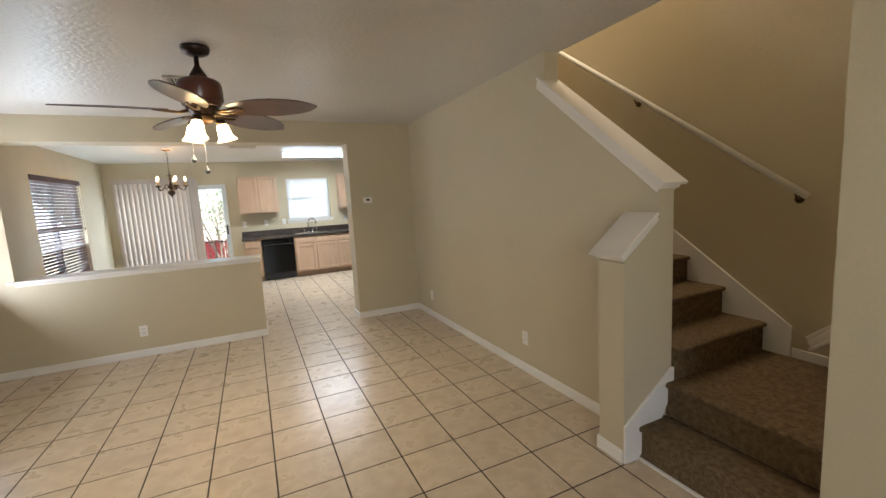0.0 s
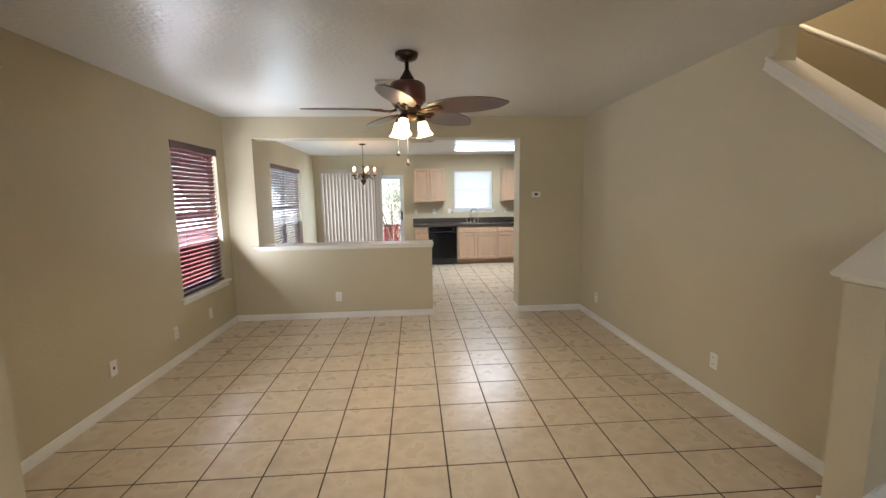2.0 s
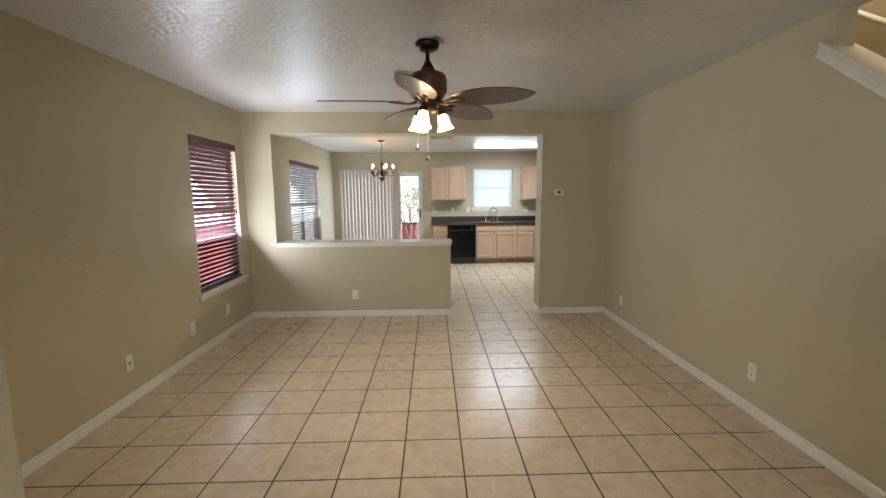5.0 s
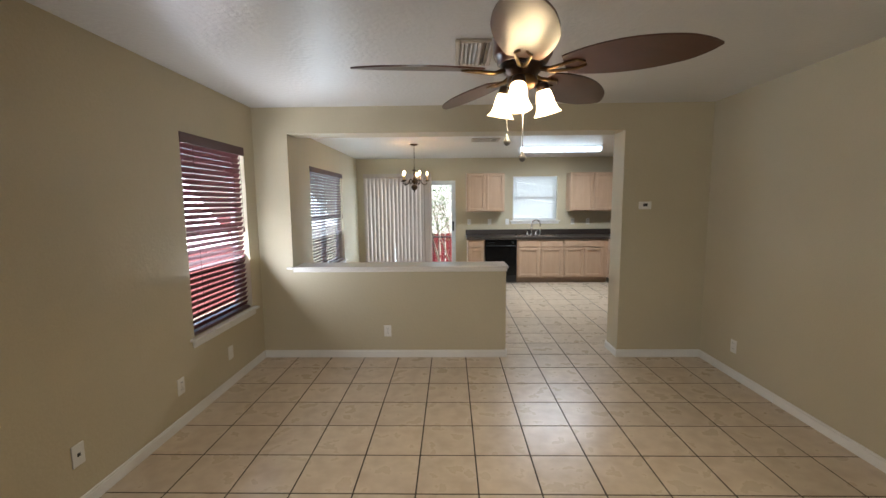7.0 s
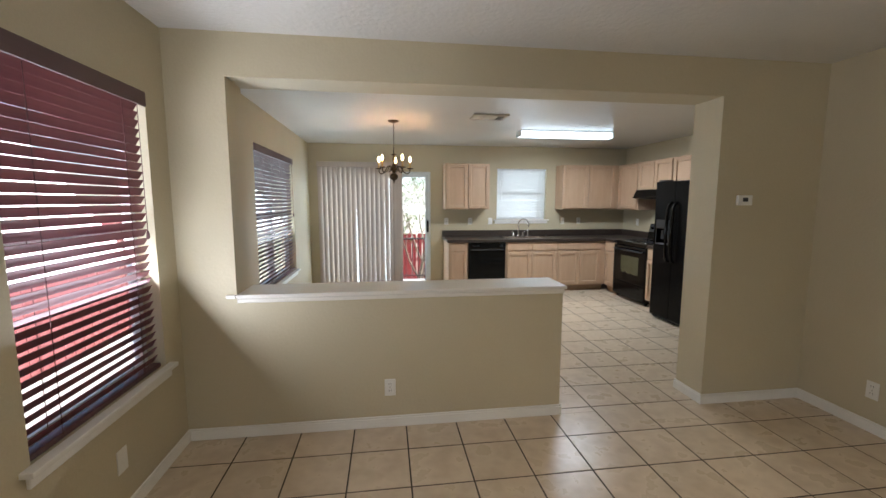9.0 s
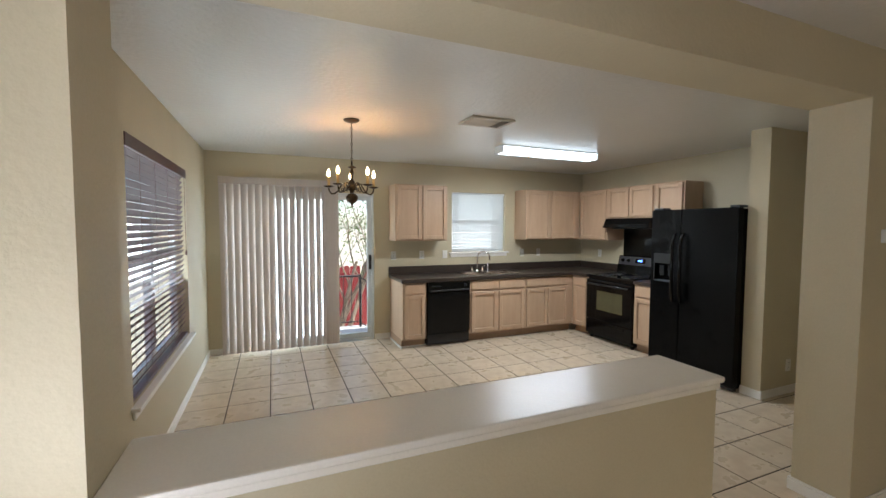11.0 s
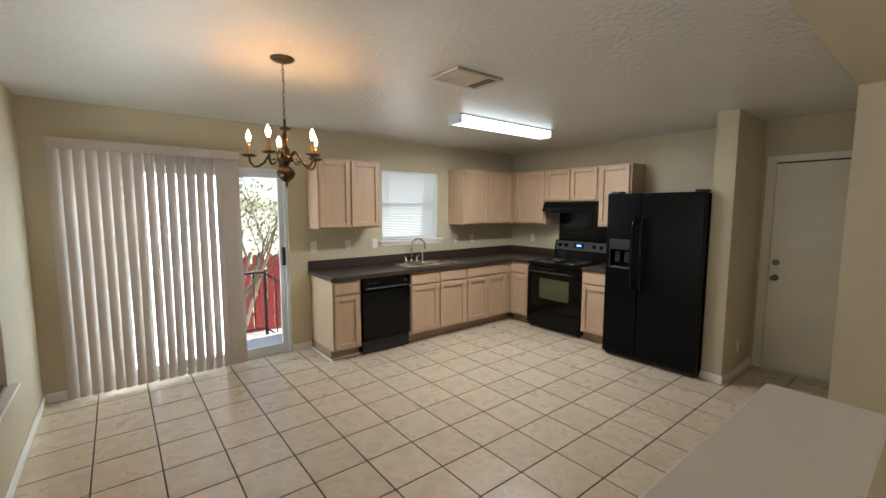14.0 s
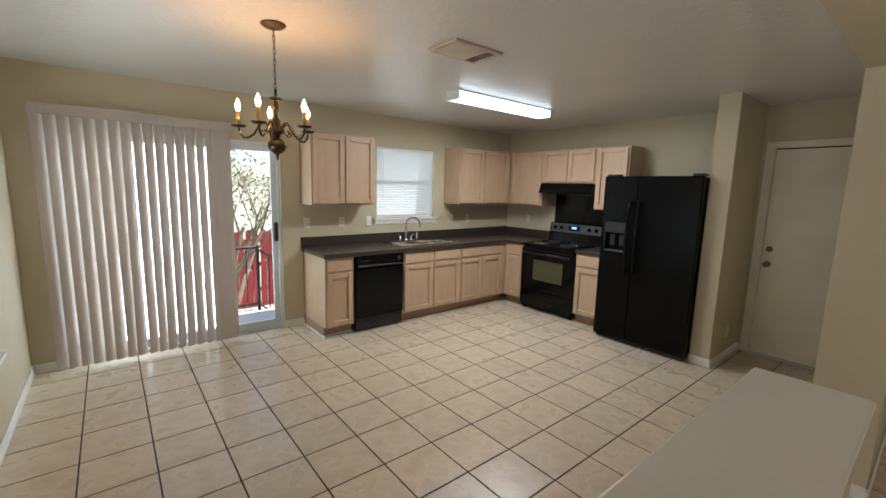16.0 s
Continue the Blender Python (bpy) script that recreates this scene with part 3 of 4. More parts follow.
def carpet_step(name, x0, x1, y0, y1, z0, z1, nose, label=""):
    """A step whose nosing looks west ('w') or south ('s')."""
    bm = bmesh.new()
    r = 0.016
    arc = [(r * math.cos(a), r * math.sin(a)) for a in [radians(90 + 180 * k / 6) for k in range(7)]]
    if nose == "w":
        out = [(x1, z1 - 0.0), (x1, z0), (x0 + 0.022, z0), (x0 + 0.022, z1 - 2 * r)] + [(x0 + r + u, z1 - r + v) for u, v in arc[::-1]]
        prism(bm, out, "y", y0, y1)
    else:
        out = [(y1, z1), (y1, z0), (y0 + 0.022, z0), (y0 + 0.022, z1 - 2 * r)] + [(y0 + r + u, z1 - r + v) for u, v in arc[::-1]]
        prism(bm, out, "x", x0, x1)
    return part(name, bm, CARPET, st, label)


carpet_step("step", 1.935, 2.16, 0.702, 1.527, 0.001, 0.19, "w")
carpet_step("landing", 2.145, SX1 - 0.002, 0.702, 1.527, 0.1902, 0.391, "w", "square brown carpeted landing")
for k in range(12):
    y = 1.49 + 0.262 * k
    z = 0.582 + 0.19 * k
    carpet_step("step", SX0 + 0.001, SX1 - 0.02, y, y + 0.30, z - 0.1898, z, "s")
part("strip", boxes((1.925, 1.945, 0.702, 1.527, 0.0005, 0.012), bevel=0.002), TRIM, st, "white edge strip along the bottom riser")
bm = prism(bmesh.new(), [(1.36, 0.382), (1.50, 0.382), (4.9, 2.80), (4.9, 3.10), (1.36, 0.585)], "x", SX1 - 0.018, SX1 - 0.001, bevel=0.002)
part("skirt_board", bm, TRIM, st, "white raked skirting board")
bm = prism(bmesh.new(), [(1.832, 0.001), (1.93, 0.001), (2.12, 0.19), (2.24, 0.39), (2.24, 0.475), (2.19, 0.465), (1.845, 0.225), (1.832, 0.215)], "y", 1.514, 1.5285, bevel=0.002)
part("skirt_board", bm, TRIM, st, "white raked skirting board")
part("skirting", boxes((SX1 - 0.013, SX1 - 0.001, 0.71, 1.355, 0.382, 0.45), bevel=0.003), TRIM, st)

rail = thing("handrail", (3.06, 2.3, 2.0), "white painted round handrail on brackets along the stair wall", "handrail")
bm = tube(bmesh.new(), [(3.045, 1.30, 1.392), (3.045, 3.31, 2.808), (3.045, 4.4, 3.58)], 0.021, 12)
part("bar", bm, TRIM, rail, smooth=True)
for y in (1.36, 2.49, 3.6):
    z = 1.405 + (y - 1.30) * 0.704
    bm = tube(bmesh.new(), [(3.099, y, z - 0.075), (3.06, y, z - 0.07), (3.045, y, z - 0.015)], 0.006, 8)
    lathe(bm, [(0.026, 0.0), (0.024, -0.006)], (3.099, y, z - 0.075), 12, "x")
    part("bracket", bm, BRASS, rail, "small brass bracket", smooth=True)

# capped ledge at the landing's south side
raked_cap("trim_landing_cap", "x", 1.18, 0.550, 0.67, 1.02, 2.90, SX1 - 0.002)

# ---- kitchen materials ----
MAPLE = material("pale_maple", (0.50, 0.345, 0.225), 0.42, second=(0.46, 0.315, 0.20), scale=2.5, fine=22, stretch=(5, 5, 0.9), bump=0.02, bump_scale=60, detail=6)
MAPLED = material("maple_toe_kick", (0.34, 0.22, 0.14), 0.5, second=(0.28, 0.18, 0.11), scale=4)
LAMINATE = material("dark_laminate", (0.050, 0.036, 0.028), 0.30, second=(0.034, 0.024, 0.018), scale=60, fine=300, rough_var=0.05)
BLACK = material("black_enamel", (0.003, 0.003, 0.003), 0.09, second=(0.0035, 0.0033, 0.0033), scale=4, rough_var=0.03, specular=0.22)
FRIDGEM = material("textured_black_door", (0.003, 0.003, 0.003), 0.24, second=(0.004, 0.004, 0.004), scale=3, bump=0.06, bump_scale=420, specular=0.09)
RUBBER = material("black_plastic", (0.008, 0.008, 0.0085), 0.4)
# the olive tone is the oven window's reflection put into the base colour
OVENGLASS = material("olive_reflection_glass", (0.055, 0.055, 0.028), 0.12, second=(0.07, 0.07, 0.035), coat=0.6)
GREYPANEL = material("grey_control_panel", (0.085, 0.09, 0.10), 0.3, metal=0.5)
DISPLAY = material("lit_blue_display", (0.01, 0.02, 0.08), 0.2, glow=((0.10, 0.25, 1.0), 2.5))
MINI = material("white_mini_blind", (0.84, 0.85, 0.84), 0.4, second=(0.80, 0.81, 0.80), through_light=0.35)
VANE = material("beige_vinyl_vane", (0.52, 0.455, 0.395), 0.45, second=(0.48, 0.415, 0.36), scale=2, fine=30, stretch=(3, 3, 0.2), through_light=0.08)
ALU = material("white_aluminium", (0.66, 0.69, 0.69), 0.35, second=(0.60, 0.63, 0.63))
DOORP = material("cream_door_paint", (0.80, 0.75, 0.62), 0.42, second=(0.70, 0.66, 0.54), scale=2)
DIFFUSER = material("lit_diffuser", (0.9, 0.95, 1.0), 0.4, glow=((0.80, 0.92, 1.0), 1.6))
BULB = material("lit_flame_bulb", (1.0, 0.9, 0.7), 0.3, glow=((1.0, 0.74, 0.40), 7.0))
CANDLE = material("ivory_candle_sleeve", (0.72, 0.50, 0.22), 0.5, second=(0.66, 0.44, 0.18), through_light=0.3)
ANTIQUE = material("antique_dark_brass", (0.085, 0.055, 0.030), 0.30, metal=0.85, second=(0.045, 0.03, 0.018), scale=25)


def oriented(face, at):
    """A box placer for fronts: u along the front, d outwards from it, z up. face 's' looks south from y = at, 'w' west from x = at."""
    def put(bm, u0, u1, d0, d1, z0, z1, bevel=0.0):
        if face == "s":
            return box(bm, u0, u1, at - d1, at - d0, z0, z1, bevel=bevel)
        return box(bm, at - d1, at - d0, u0, u1, z0, z1, bevel=bevel)
    return put


def cabinet_door(parent, put, u0, u1, z0, z1):
    bm = bmesh.new()
    r = 0.052
    for a in ((u0, u0 + r, z0, z1), (u1 - r, u1, z0, z1), (u0 + r, u1 - r, z0, z0 + r), (u0 + r, u1 - r, z1 - r, z1)):
        put(bm, a[0], a[1], 0.001, 0.024, a[2], a[3], bevel=0.004)
    door = part("door", bm, MAPLE, parent)
    bm = bmesh.new()
    put(bm, u0 + r, u1 - r, 0.001, 0.004, z0 + r, z1 - r)
    part("panel", bm, MAPLE, door)
    return door


def drawer_front(parent, put, u0, u1, z0, z1):
    part("drawer_front", put(bmesh.new(), u0, u1, 0.001, 0.020, z0, z1, bevel=0.006), MAPLE, parent)


def base_cabinet(face, at, u0, u1, doors, drawers, back, label):
    put = oriented(face, at)
    base = (((u0 + u1) / 2, at, 0) if face == "s" else (at, (u0 + u1) / 2, 0))
    c = thing("base_cabinet", base, label, "kitchen cabinet", "kitchen base cabinets")
    part("body", put(bmesh.new(), u0, u1, -(back - at), 0, 0.105, 0.848, bevel=0.002), MAPLE, c)
    part("toe_kick", put(bmesh.new(), u0 + .001, u1 - .001, -(back - at), -0.065, 0.001, 0.104), MAPLED, c)
    for a, b in doors:
        cabinet_door(c, put, a, b, 0.125, 0.682)
    for a, b in drawers:
        drawer_front(c, put, a, b, 0.704, 0.828)
    return c


def wall_cabinet(face, at, u0, u1, z0, z1, doors, back, label):
    put = oriented(face, at)
    base = (((u0 + u1) / 2, at, z0) if face == "s" else (at, (u0 + u1) / 2, z0))
    c = thing("wall_cabinet", base, label, "kitchen cabinet", "kitchen wall cabinets")
    part("body", put(bmesh.new(), u0, u1, -(back - at), 0, z0, z1, bevel=0.002), MAPLE, c)
    for a, b in doors:
        cabinet_door(c, put, a, b, z0 + 0.018, z1 - 0.018)
    return c


BF, EF, BK, EK = 9.00, 2.615, NY - 0.001, KX - 0.001
base_cabinet("s", BF, -0.053, 0.268, [(-0.035, 0.245)], [(-0.035, 0.245)], BK, "narrow pale maple cabinet with one door beside the dishwasher")
base_cabinet("s", BF, 0.882, 1.762, [(0.905, 1.305), (1.335, 1.745)], [(0.905, 1.305), (1.335, 1.745)], BK, "pale maple sink cabinet with two doors and two drawers")
base_cabinet("s", BF, 1.764, 2.613, [(1.785, 2.145), (2.160, 2.515)], [(1.785, 2.515)], BK, "pale maple base cabinet with one wide drawer, two doors")
base_cabinet("w", EF, 8.680, 8.998, [(8.700, 8.960)], [(8.700, 8.960)], EK, "narrow pale maple base cabinet between the corner and range")
base_cabinet("w", EF, 7.470, 7.858, [(7.490, 7.838)], [(7.490, 7.838)], EK, "narrow pale maple base cabinet between range and refrigerator")
UF, UE = 9.28, 2.96
wall_cabinet("s", UF, -0.066, 0.675, 1.366, 2.115, [(-0.048, 0.296), (0.312, 0.658)], BK, "pale maple wall cabinet with two doors beside the window")
wall_cabinet("s", UF, 1.955, 2.958, 1.366, 2.115, [(1.975, 2.385), (2.410, 2.880)], BK, "pale maple corner wall cabinet with two doors over the worktop")
wall_cabinet("w", UE, 8.692, 9.278, 1.366, 2.115, [(8.710, 9.240)], EK, "pale maple wall cabinet with one wide door beside the hood")
wall_cabinet("w", UE, 7.892, 8.690, 1.680, 2.115, [(7.910, 8.282), (8.300, 8.672)], EK, "short pale maple wall cabinet with two doors over the hood")
wall_cabinet("w", UE, 7.480, 7.890, 1.366, 2.115, [(7.500, 7.870)], EK, "tall pale maple wall cabinet with one door beside the refrigerator")
part("baseboard_shoe", boxes((-0.07, -0.0585, 9.0, NY - .001, 0.001, 0.02), (-0.07, 0.27, 9.058, 9.0645, 0.001, 0.02)), TRIM, kind="structure")

# worktop, sink, tap
wt = thing("worktop", (1.2, 9.3, 0.849), "dark brown laminate worktop with a low backsplash", "worktop")
S0, S1, T0, T1 = 0.93, 1.69, 9.07, 9.45
Z0, Z1 = 0.849, 0.890
part("slab", boxes((-0.075, S0, 8.965, BK, Z0, Z1), (S1, EK, 8.965, BK, Z0, Z1), (S0, S1, 8.965, T0, Z0, Z1), (S0, S1, T1, BK, Z0, Z1),
                   (2.585, EK, 8.679, 8.965, Z0, Z1)), LAMINATE, wt)
part("slab", boxes((2.585, EK, 7.456, 7.859, Z0, Z1), bevel=0.004), LAMINATE, wt)
part("front_edge", boxes((-0.078, 2.585, 8.957, 8.9648, Z0 - 0.006, Z1 - 0.001), bevel=0.003), LAMINATE, wt)
part("backsplash", boxes((-0.075, EK - 0.021, BK - 0.02, BK, Z1 + 0.0005, 0.998), bevel=0.003), LAMINATE, wt)
part("backsplash", boxes((EK - 0.02, EK, 8.679, BK, Z1 + 0.0005, 0.998), bevel=0.003), LAMINATE, wt)
part("backsplash", boxes((EK - 0.02, EK, 7.456, 7.859, Z1 + 0.0005, 0.998), bevel=0.003), LAMINATE, wt)

sk = thing("kitchen_sink", (1.25, 9.25, Z1), "stainless steel double-bowl kitchen sink set into the dark worktop", "sink")
mid = (S0 + S1) / 2
part("rim", boxes((S0 - 0.03, S1 + 0.03, T0 - 0.025, T0 + 0.012, Z1 + 0.0005, Z1 + 0.007), (S0 - 0.03, S1 + 0.03, T1 - 0.03, T1 + 0.045, Z1 + 0.0005, Z1 + 0.007),
                  (S0 - 0.03, S0 + 0.012, T0 + 0.012, T1 - 0.03, Z1 + 0.0005, Z1 + 0.007), (S1 - 0.012, S1 + 0.03, T0 + 0.012, T1 - 0.03, Z1 + 0.0005, Z1 + 0.007),
                  (mid - 0.018, mid + 0.018, T0 + 0.012, T1 - 0.03, Z1 - 0.002, Z1 + 0.005), bevel=0.002), CHROME, sk)
for a, b in ((S0 + 0.004, mid - 0.012), (mid + 0.012, S1 - 0.004)):
    bm = boxes((a, b, T0 + 0.004, T1 - 0.01, 0.725, 0.729), (a, a + 0.003, T0 + 0.004, T1 - 0.01, 0.729, Z1), (b - 0.003, b, T0 + 0.004, T1 - 0.01, 0.729, Z1),
               (a + .003, b - .003, T0 + 0.004, T0 + 0.007, 0.729, Z1), (a + .003, b - .003, T1 - 0.013, T1 - 0.01, 0.729, Z1))
    bowl = part("bowl", bm, CHROME, sk, "deep stainless bowl")
    part("drain", lathe(bmesh.new(), [(0.045, 0.0), (0.043, 0.004), (0.030, 0.002)], ((a + b) / 2, (T0 + T1) / 2, 0.7292), 20), CHROME, bowl, smooth=True)

tp = thing("kitchen_tap", (1.25, 9.48, Z1), "chrome gooseneck kitchen tap with two handles and a side spray", "tap")
ty = 9.490
arc = [(1.25, ty, Z1 + 0.01), (1.25, ty, 1.10)] + [(1.25 + 0.095 * (1 - math.cos(a)) * 0.8, ty - 0.095 * (1 - math.cos(a)) * 0.5, 1.10 + 0.095 * math.sin(a)) for a in [radians(15 * k) for k in range(1, 13)]] + [(1.404, ty - 0.096, 1.062)]
part("spout", tube(bmesh.new(), arc, 0.0115, 12), CHROME, tp, smooth=True)
part("spout_base", lathe(bmesh.new(), [(0.028, 0.008), (0.026, 0.02), (0.014, 0.035)], (1.25, ty, Z1), 16), CHROME, tp, smooth=True)
for x in (1.165, 1.335):
    bm = lathe(bmesh.new(), [(0.024, 0.008), (0.021, 0.03), (0.012, 0.045), (0.010, 0.07)], (x, ty, Z1), 14)
    tube(bm, [(x, ty, Z1 + 0.065), (x - 0.035 if x < 1.25 else x + 0.035, ty - 0.02, Z1 + 0.09)], 0.007, 8)
    part("handle", bm, CHROME, tp, smooth=True)
part("side_spray", lathe(bmesh.new(), [(0.022, 0.008), (0.016, 0.03), (0.013, 0.08), (0.018, 0.11), (0.012, 0.125)], (1.425, ty, Z1), 14), CHROME, tp, smooth=True)

# dishwasher
dw = thing("dishwasher", (0.575, BF, 0), "glossy black built-in dishwasher under the dark worktop", "dishwasher")
part("body", boxes((0.274, 0.876, BF - 0.002, BK, 0.02, 0.847)), BLACK, dw)
part("door", boxes((0.278, 0.872, BF - 0.040, BF - 0.0025, 0.165, 0.705), bevel=0.005), BLACK, dw, "flat glossy black door")
panel = part("control_panel", boxes((0.278, 0.872, BF - 0.044, BF - 0.0025, 0.711, 0.842), bevel=0.006), BLACK, dw)
part("grip", boxes((0.30, 0.85, BF - 0.054, BF - 0.0445, 0.717, 0.737), bevel=0.004), RUBBER, panel)
part("dial", lathe(bmesh.new(), [(0.022, 0.0), (0.020, -0.014)], (0.80, BF - 0.0445, 0.787), 18, "y"), RUBBER, panel, smooth=True)
for k in range(4):
    part("button", boxes((0.33 + 0.03 * k, 0.352 + 0.03 * k, BF - 0.048, BF - 0.0445, 0.782, 0.794), bevel=0.001), RUBBER, panel)
part("kick_plate", boxes((0.280, 0.870, BF - 0.010, BF - 0.0025, 0.022, 0.150), bevel=0.003), RUBBER, dw)

# range
R0, R1, RF = 7.864, 8.674, 2.585
rg = thing("range", (RF, 8.28, 0), "glossy black electric coil range with a grey control panel", "range")
part("body", boxes((RF + 0.04, KX - 0.03, R0, R1, 0.03, 0.868), bevel=0.003), BLACK, rg)
part("foot", boxes((RF + 0.06, RF + 0.09, R0 + 0.03, R0 + 0.06, 0.001, 0.0295)), RUBBER, rg)
part("foot", boxes((RF + 0.06, RF + 0.09, R1 - 0.06, R1 - 0.03, 0.001, 0.0295)), RUBBER, rg)
od = part("oven_door", boxes((RF, RF + 0.038, R0 + 0.004, R1 - 0.004, 0.275, 0.828), bevel=0.008, seg=2), BLACK, rg, "glossy black oven door")
part("oven_window", boxes((RF - 0.003, RF - 0.0005, R0 + 0.155, R1 - 0.205, 0.42, 0.685), bevel=0.001), OVENGLASS, od, "dark oven window, olive reflection in its colour")
bm = tube(bmesh.new(), [(RF - 0.045, R0 + 0.06, 0.775), (RF - 0.045, R1 - 0.06, 0.775)], 0.013, 12)
for y in (R0 + 0.08, R1 - 0.08):
    tube(bm, [(RF - 0.045, y, 0.775), (RF - 0.0005, y, 0.775)], 0.009, 8)
part("oven_handle", bm, RUBBER, od, smooth=True)
dr = part("storage_drawer", boxes((RF, RF + 0.038, R0 + 0.004, R1 - 0.004, 0.065, 0.268), bevel=0.008, seg=2), BLACK, rg)
part("drawer_grip", boxes((RF - 0.012, RF - 0.0005, R0 + 0.12, R1 - 0.12, 0.215, 0.235), bevel=0.004), BLACK, dr)
part("cooktop", boxes((RF + 0.01, KX - 0.14, R0 - 0.001, R1 + 0.001, 0.8685, 0.893), bevel=0.006, seg=2), BLACK, rg)
for x, y, r in ((2.76, 8.09, 0.075), (2.76, 8.47, 0.095), (3.00, 8.09, 0.095), (3.00, 8.47, 0.075)):
    part("drip_pan", lathe(bmesh.new(), [(r + 0.022, 0.0), (r + 0.018, 0.004), (r * 0.6, 0.001)], (x, y, 0.8935), 24), CHROME, rg, "shiny steel drip pan", smooth=True)
    pts = [(x + (0.02 + (r - 0.02) * k / 60) * math.cos(k * 2 * math.pi * 3.5 / 60), y + (0.02 + (r - 0.02) * k / 60) * math.sin(k * 2 * math.pi * 3.5 / 60), 0.906) for k in range(61)]
    part("coil", tube(bmesh.new(), pts, 0.0055, 6), RUBBER, rg, smooth=True)
bg = part("backguard", prism(bmesh.new(), [(KX - 0.135, 0.894), (KX - 0.03, 0.894), (KX - 0.03, 1.145), (KX - 0.085, 1.145), (KX - 0.115, 1.01)], "y", R0, R1, bevel=0.004), BLACK, rg)
part("control_panel", prism(bmesh.new(), [(KX - 0.1165, 1.020), (KX - 0.1135, 1.020), (KX - 0.0850, 1.137), (KX - 0.0885, 1.137)], "y", R0 + 0.015, R1 - 0.015), GREYPANEL, bg, "grey control panel")
for y in (R1 - 0.09, R1 - 0.19, R0 + 0.19, R0 + 0.09):
    b = lathe(bmesh.new(), [(0.026, 0.0), (0.024, -0.006), (0.018, -0.010), (0.017, -0.028)], (0, 0, 0), 18, "x")
    bmesh.ops.rotate(b, verts=b.verts, cent=(0, 0, 0), matrix=Matrix.Rotation(radians(14), 3, "Y"))
    bmesh.ops.translate(b, verts=b.verts, vec=(KX - 0.105, y, 1.08))
    part("knob", b, BLACK, bg, smooth=True)
part("clock", prism(bmesh.new(), [(KX - 0.112, 1.052), (KX - 0.1085, 1.052), (KX - 0.096, 1.115), (KX - 0.0985, 1.115)], "y", 8.20, 8.37), BLACK, bg)
part("display", prism(bmesh.new(), [(KX - 0.1085, 1.075), (KX - 0.106, 1.075), (KX - 0.1015, 1.098), (KX - 0.104, 1.098)], "y", 8.25, 8.32), DISPLAY, bg, "lit blue clock display")
sp = thing("splash_panel", (KX - 0.002, 8.28, 1.17), "glossy black splash panel on the wall behind the range", "splash panel")
part("sheet", boxes((KX - 0.006, KX - 0.001, 7.90, 8.680, 0.999, 1.540)), BLACK, sp)
hd = thing("range_hood", (3.0, 8.28, 1.52), "slim black range hood under the short wall cabinet", "range hood")
part("body", prism(bmesh.new(), [(2.885, 1.545), (2.868, 1.555), (2.868, 1.598), (2.905, 1.6785), (KX - .002, 1.6785), (KX - .002, 1.545)], "y", 7.895, 8.665, bevel=0.003), BLACK, hd)
part("grease_filter", boxes((2.92, 3.2, 8.0, 8.56, 1.535, 1.5445), bevel=0.002), RUBBER, hd)
part("front_lip", boxes((2.852, 2.8675, 7.890, 8.672, 1.552, 1.575), bevel=0.003), BLACK, hd)

# refrigerator
F0, F1, FF = 6.508, 7.440, 2.395
fr = thing("refrigerator", (2.8, 6.96, 0), "black two-door refrigerator with an ice dispenser beside a wall", "refrigerator")
part("body", boxes((FF + 0.078, KX - 0.04, F0 + 0.005, F1 - 0.005, 0.03, 1.735), bevel=0.006), FRIDGEM, fr)
SPL = 7.088
bm = boxes((FF, FF + 0.072, SPL + 0.003, 7.155, 0.045, 1.745), (FF, FF + 0.072, 7.395, F1, 0.045, 1.745), (FF, FF + 0.072, 7.155, 7.395, 0.045, 0.975),
                               (FF, FF + 0.072, 7.155, 7.395, 1.265, 1.745), (FF + 0.066, FF + 0.072, 7.155, 7.395, 0.975, 1.265))
bmesh.ops.remove_doubles(bm, verts=bm.verts, dist=1e-4)
dl = part("freezer_door", bm, FRIDGEM, fr, "textured black freezer door")
dp = part("dispenser", boxes((FF - 0.006, FF - 0.0005, 7.150, 7.400, 1.165, 1.272), (FF - 0.006, FF - 0.0005, 7.150, 7.162, 0.968, 1.165), (FF - 0.006, FF - 0.0005, 7.388, 7.400, 0.968, 1.165), bevel=0.002), RUBBER, dl, "recessed ice and water dispenser")
part("drip_tray", boxes((FF - 0.012, FF + 0.06, 7.1625, 7.3875, 0.965, 0.978), bevel=0.003), GREYPANEL, dl)
part("paddle", boxes((FF + 0.03, FF + 0.045, 7.20, 7.25, 1.03, 1.14), (FF + 0.03, FF + 0.045, 7.30, 7.35, 1.03, 1.14), bevel=0.003), RUBBER, dl)
part("fridge_door", boxes((FF, FF + 0.072, F0, SPL - 0.003, 0.045, 1.745), bevel=0.012, seg=3), FRIDGEM, fr, "textured black refrigerator door")
for y in (SPL + 0.045, SPL - 0.045):
    pts = [(FF + 0.0, y, 0.775), (FF - 0.035, y, 0.775), (FF - 0.055, y, 0.87), (FF - 0.062, y, 1.13), (FF - 0.055, y, 1.40), (FF - 0.035, y, 1.465), (FF + 0.0, y, 1.49)]
    part("handle", tube(bmesh.new(), pts, [0.016, 0.017, 0.017, 0.018, 0.017, 0.017, 0.016], 12), BLACK, fr, "curved glossy black door handle", smooth=True)
for y0, y1 in ((F0 + 0.01, F0 + 0.10), (F1 - 0.12, F1 - 0.01)):
    part("hinge_cap", boxes((FF + 0.02, FF + 0.14, y0, y1, 1.7455, 1.768), bevel=0.006, seg=2), RUBBER, fr)
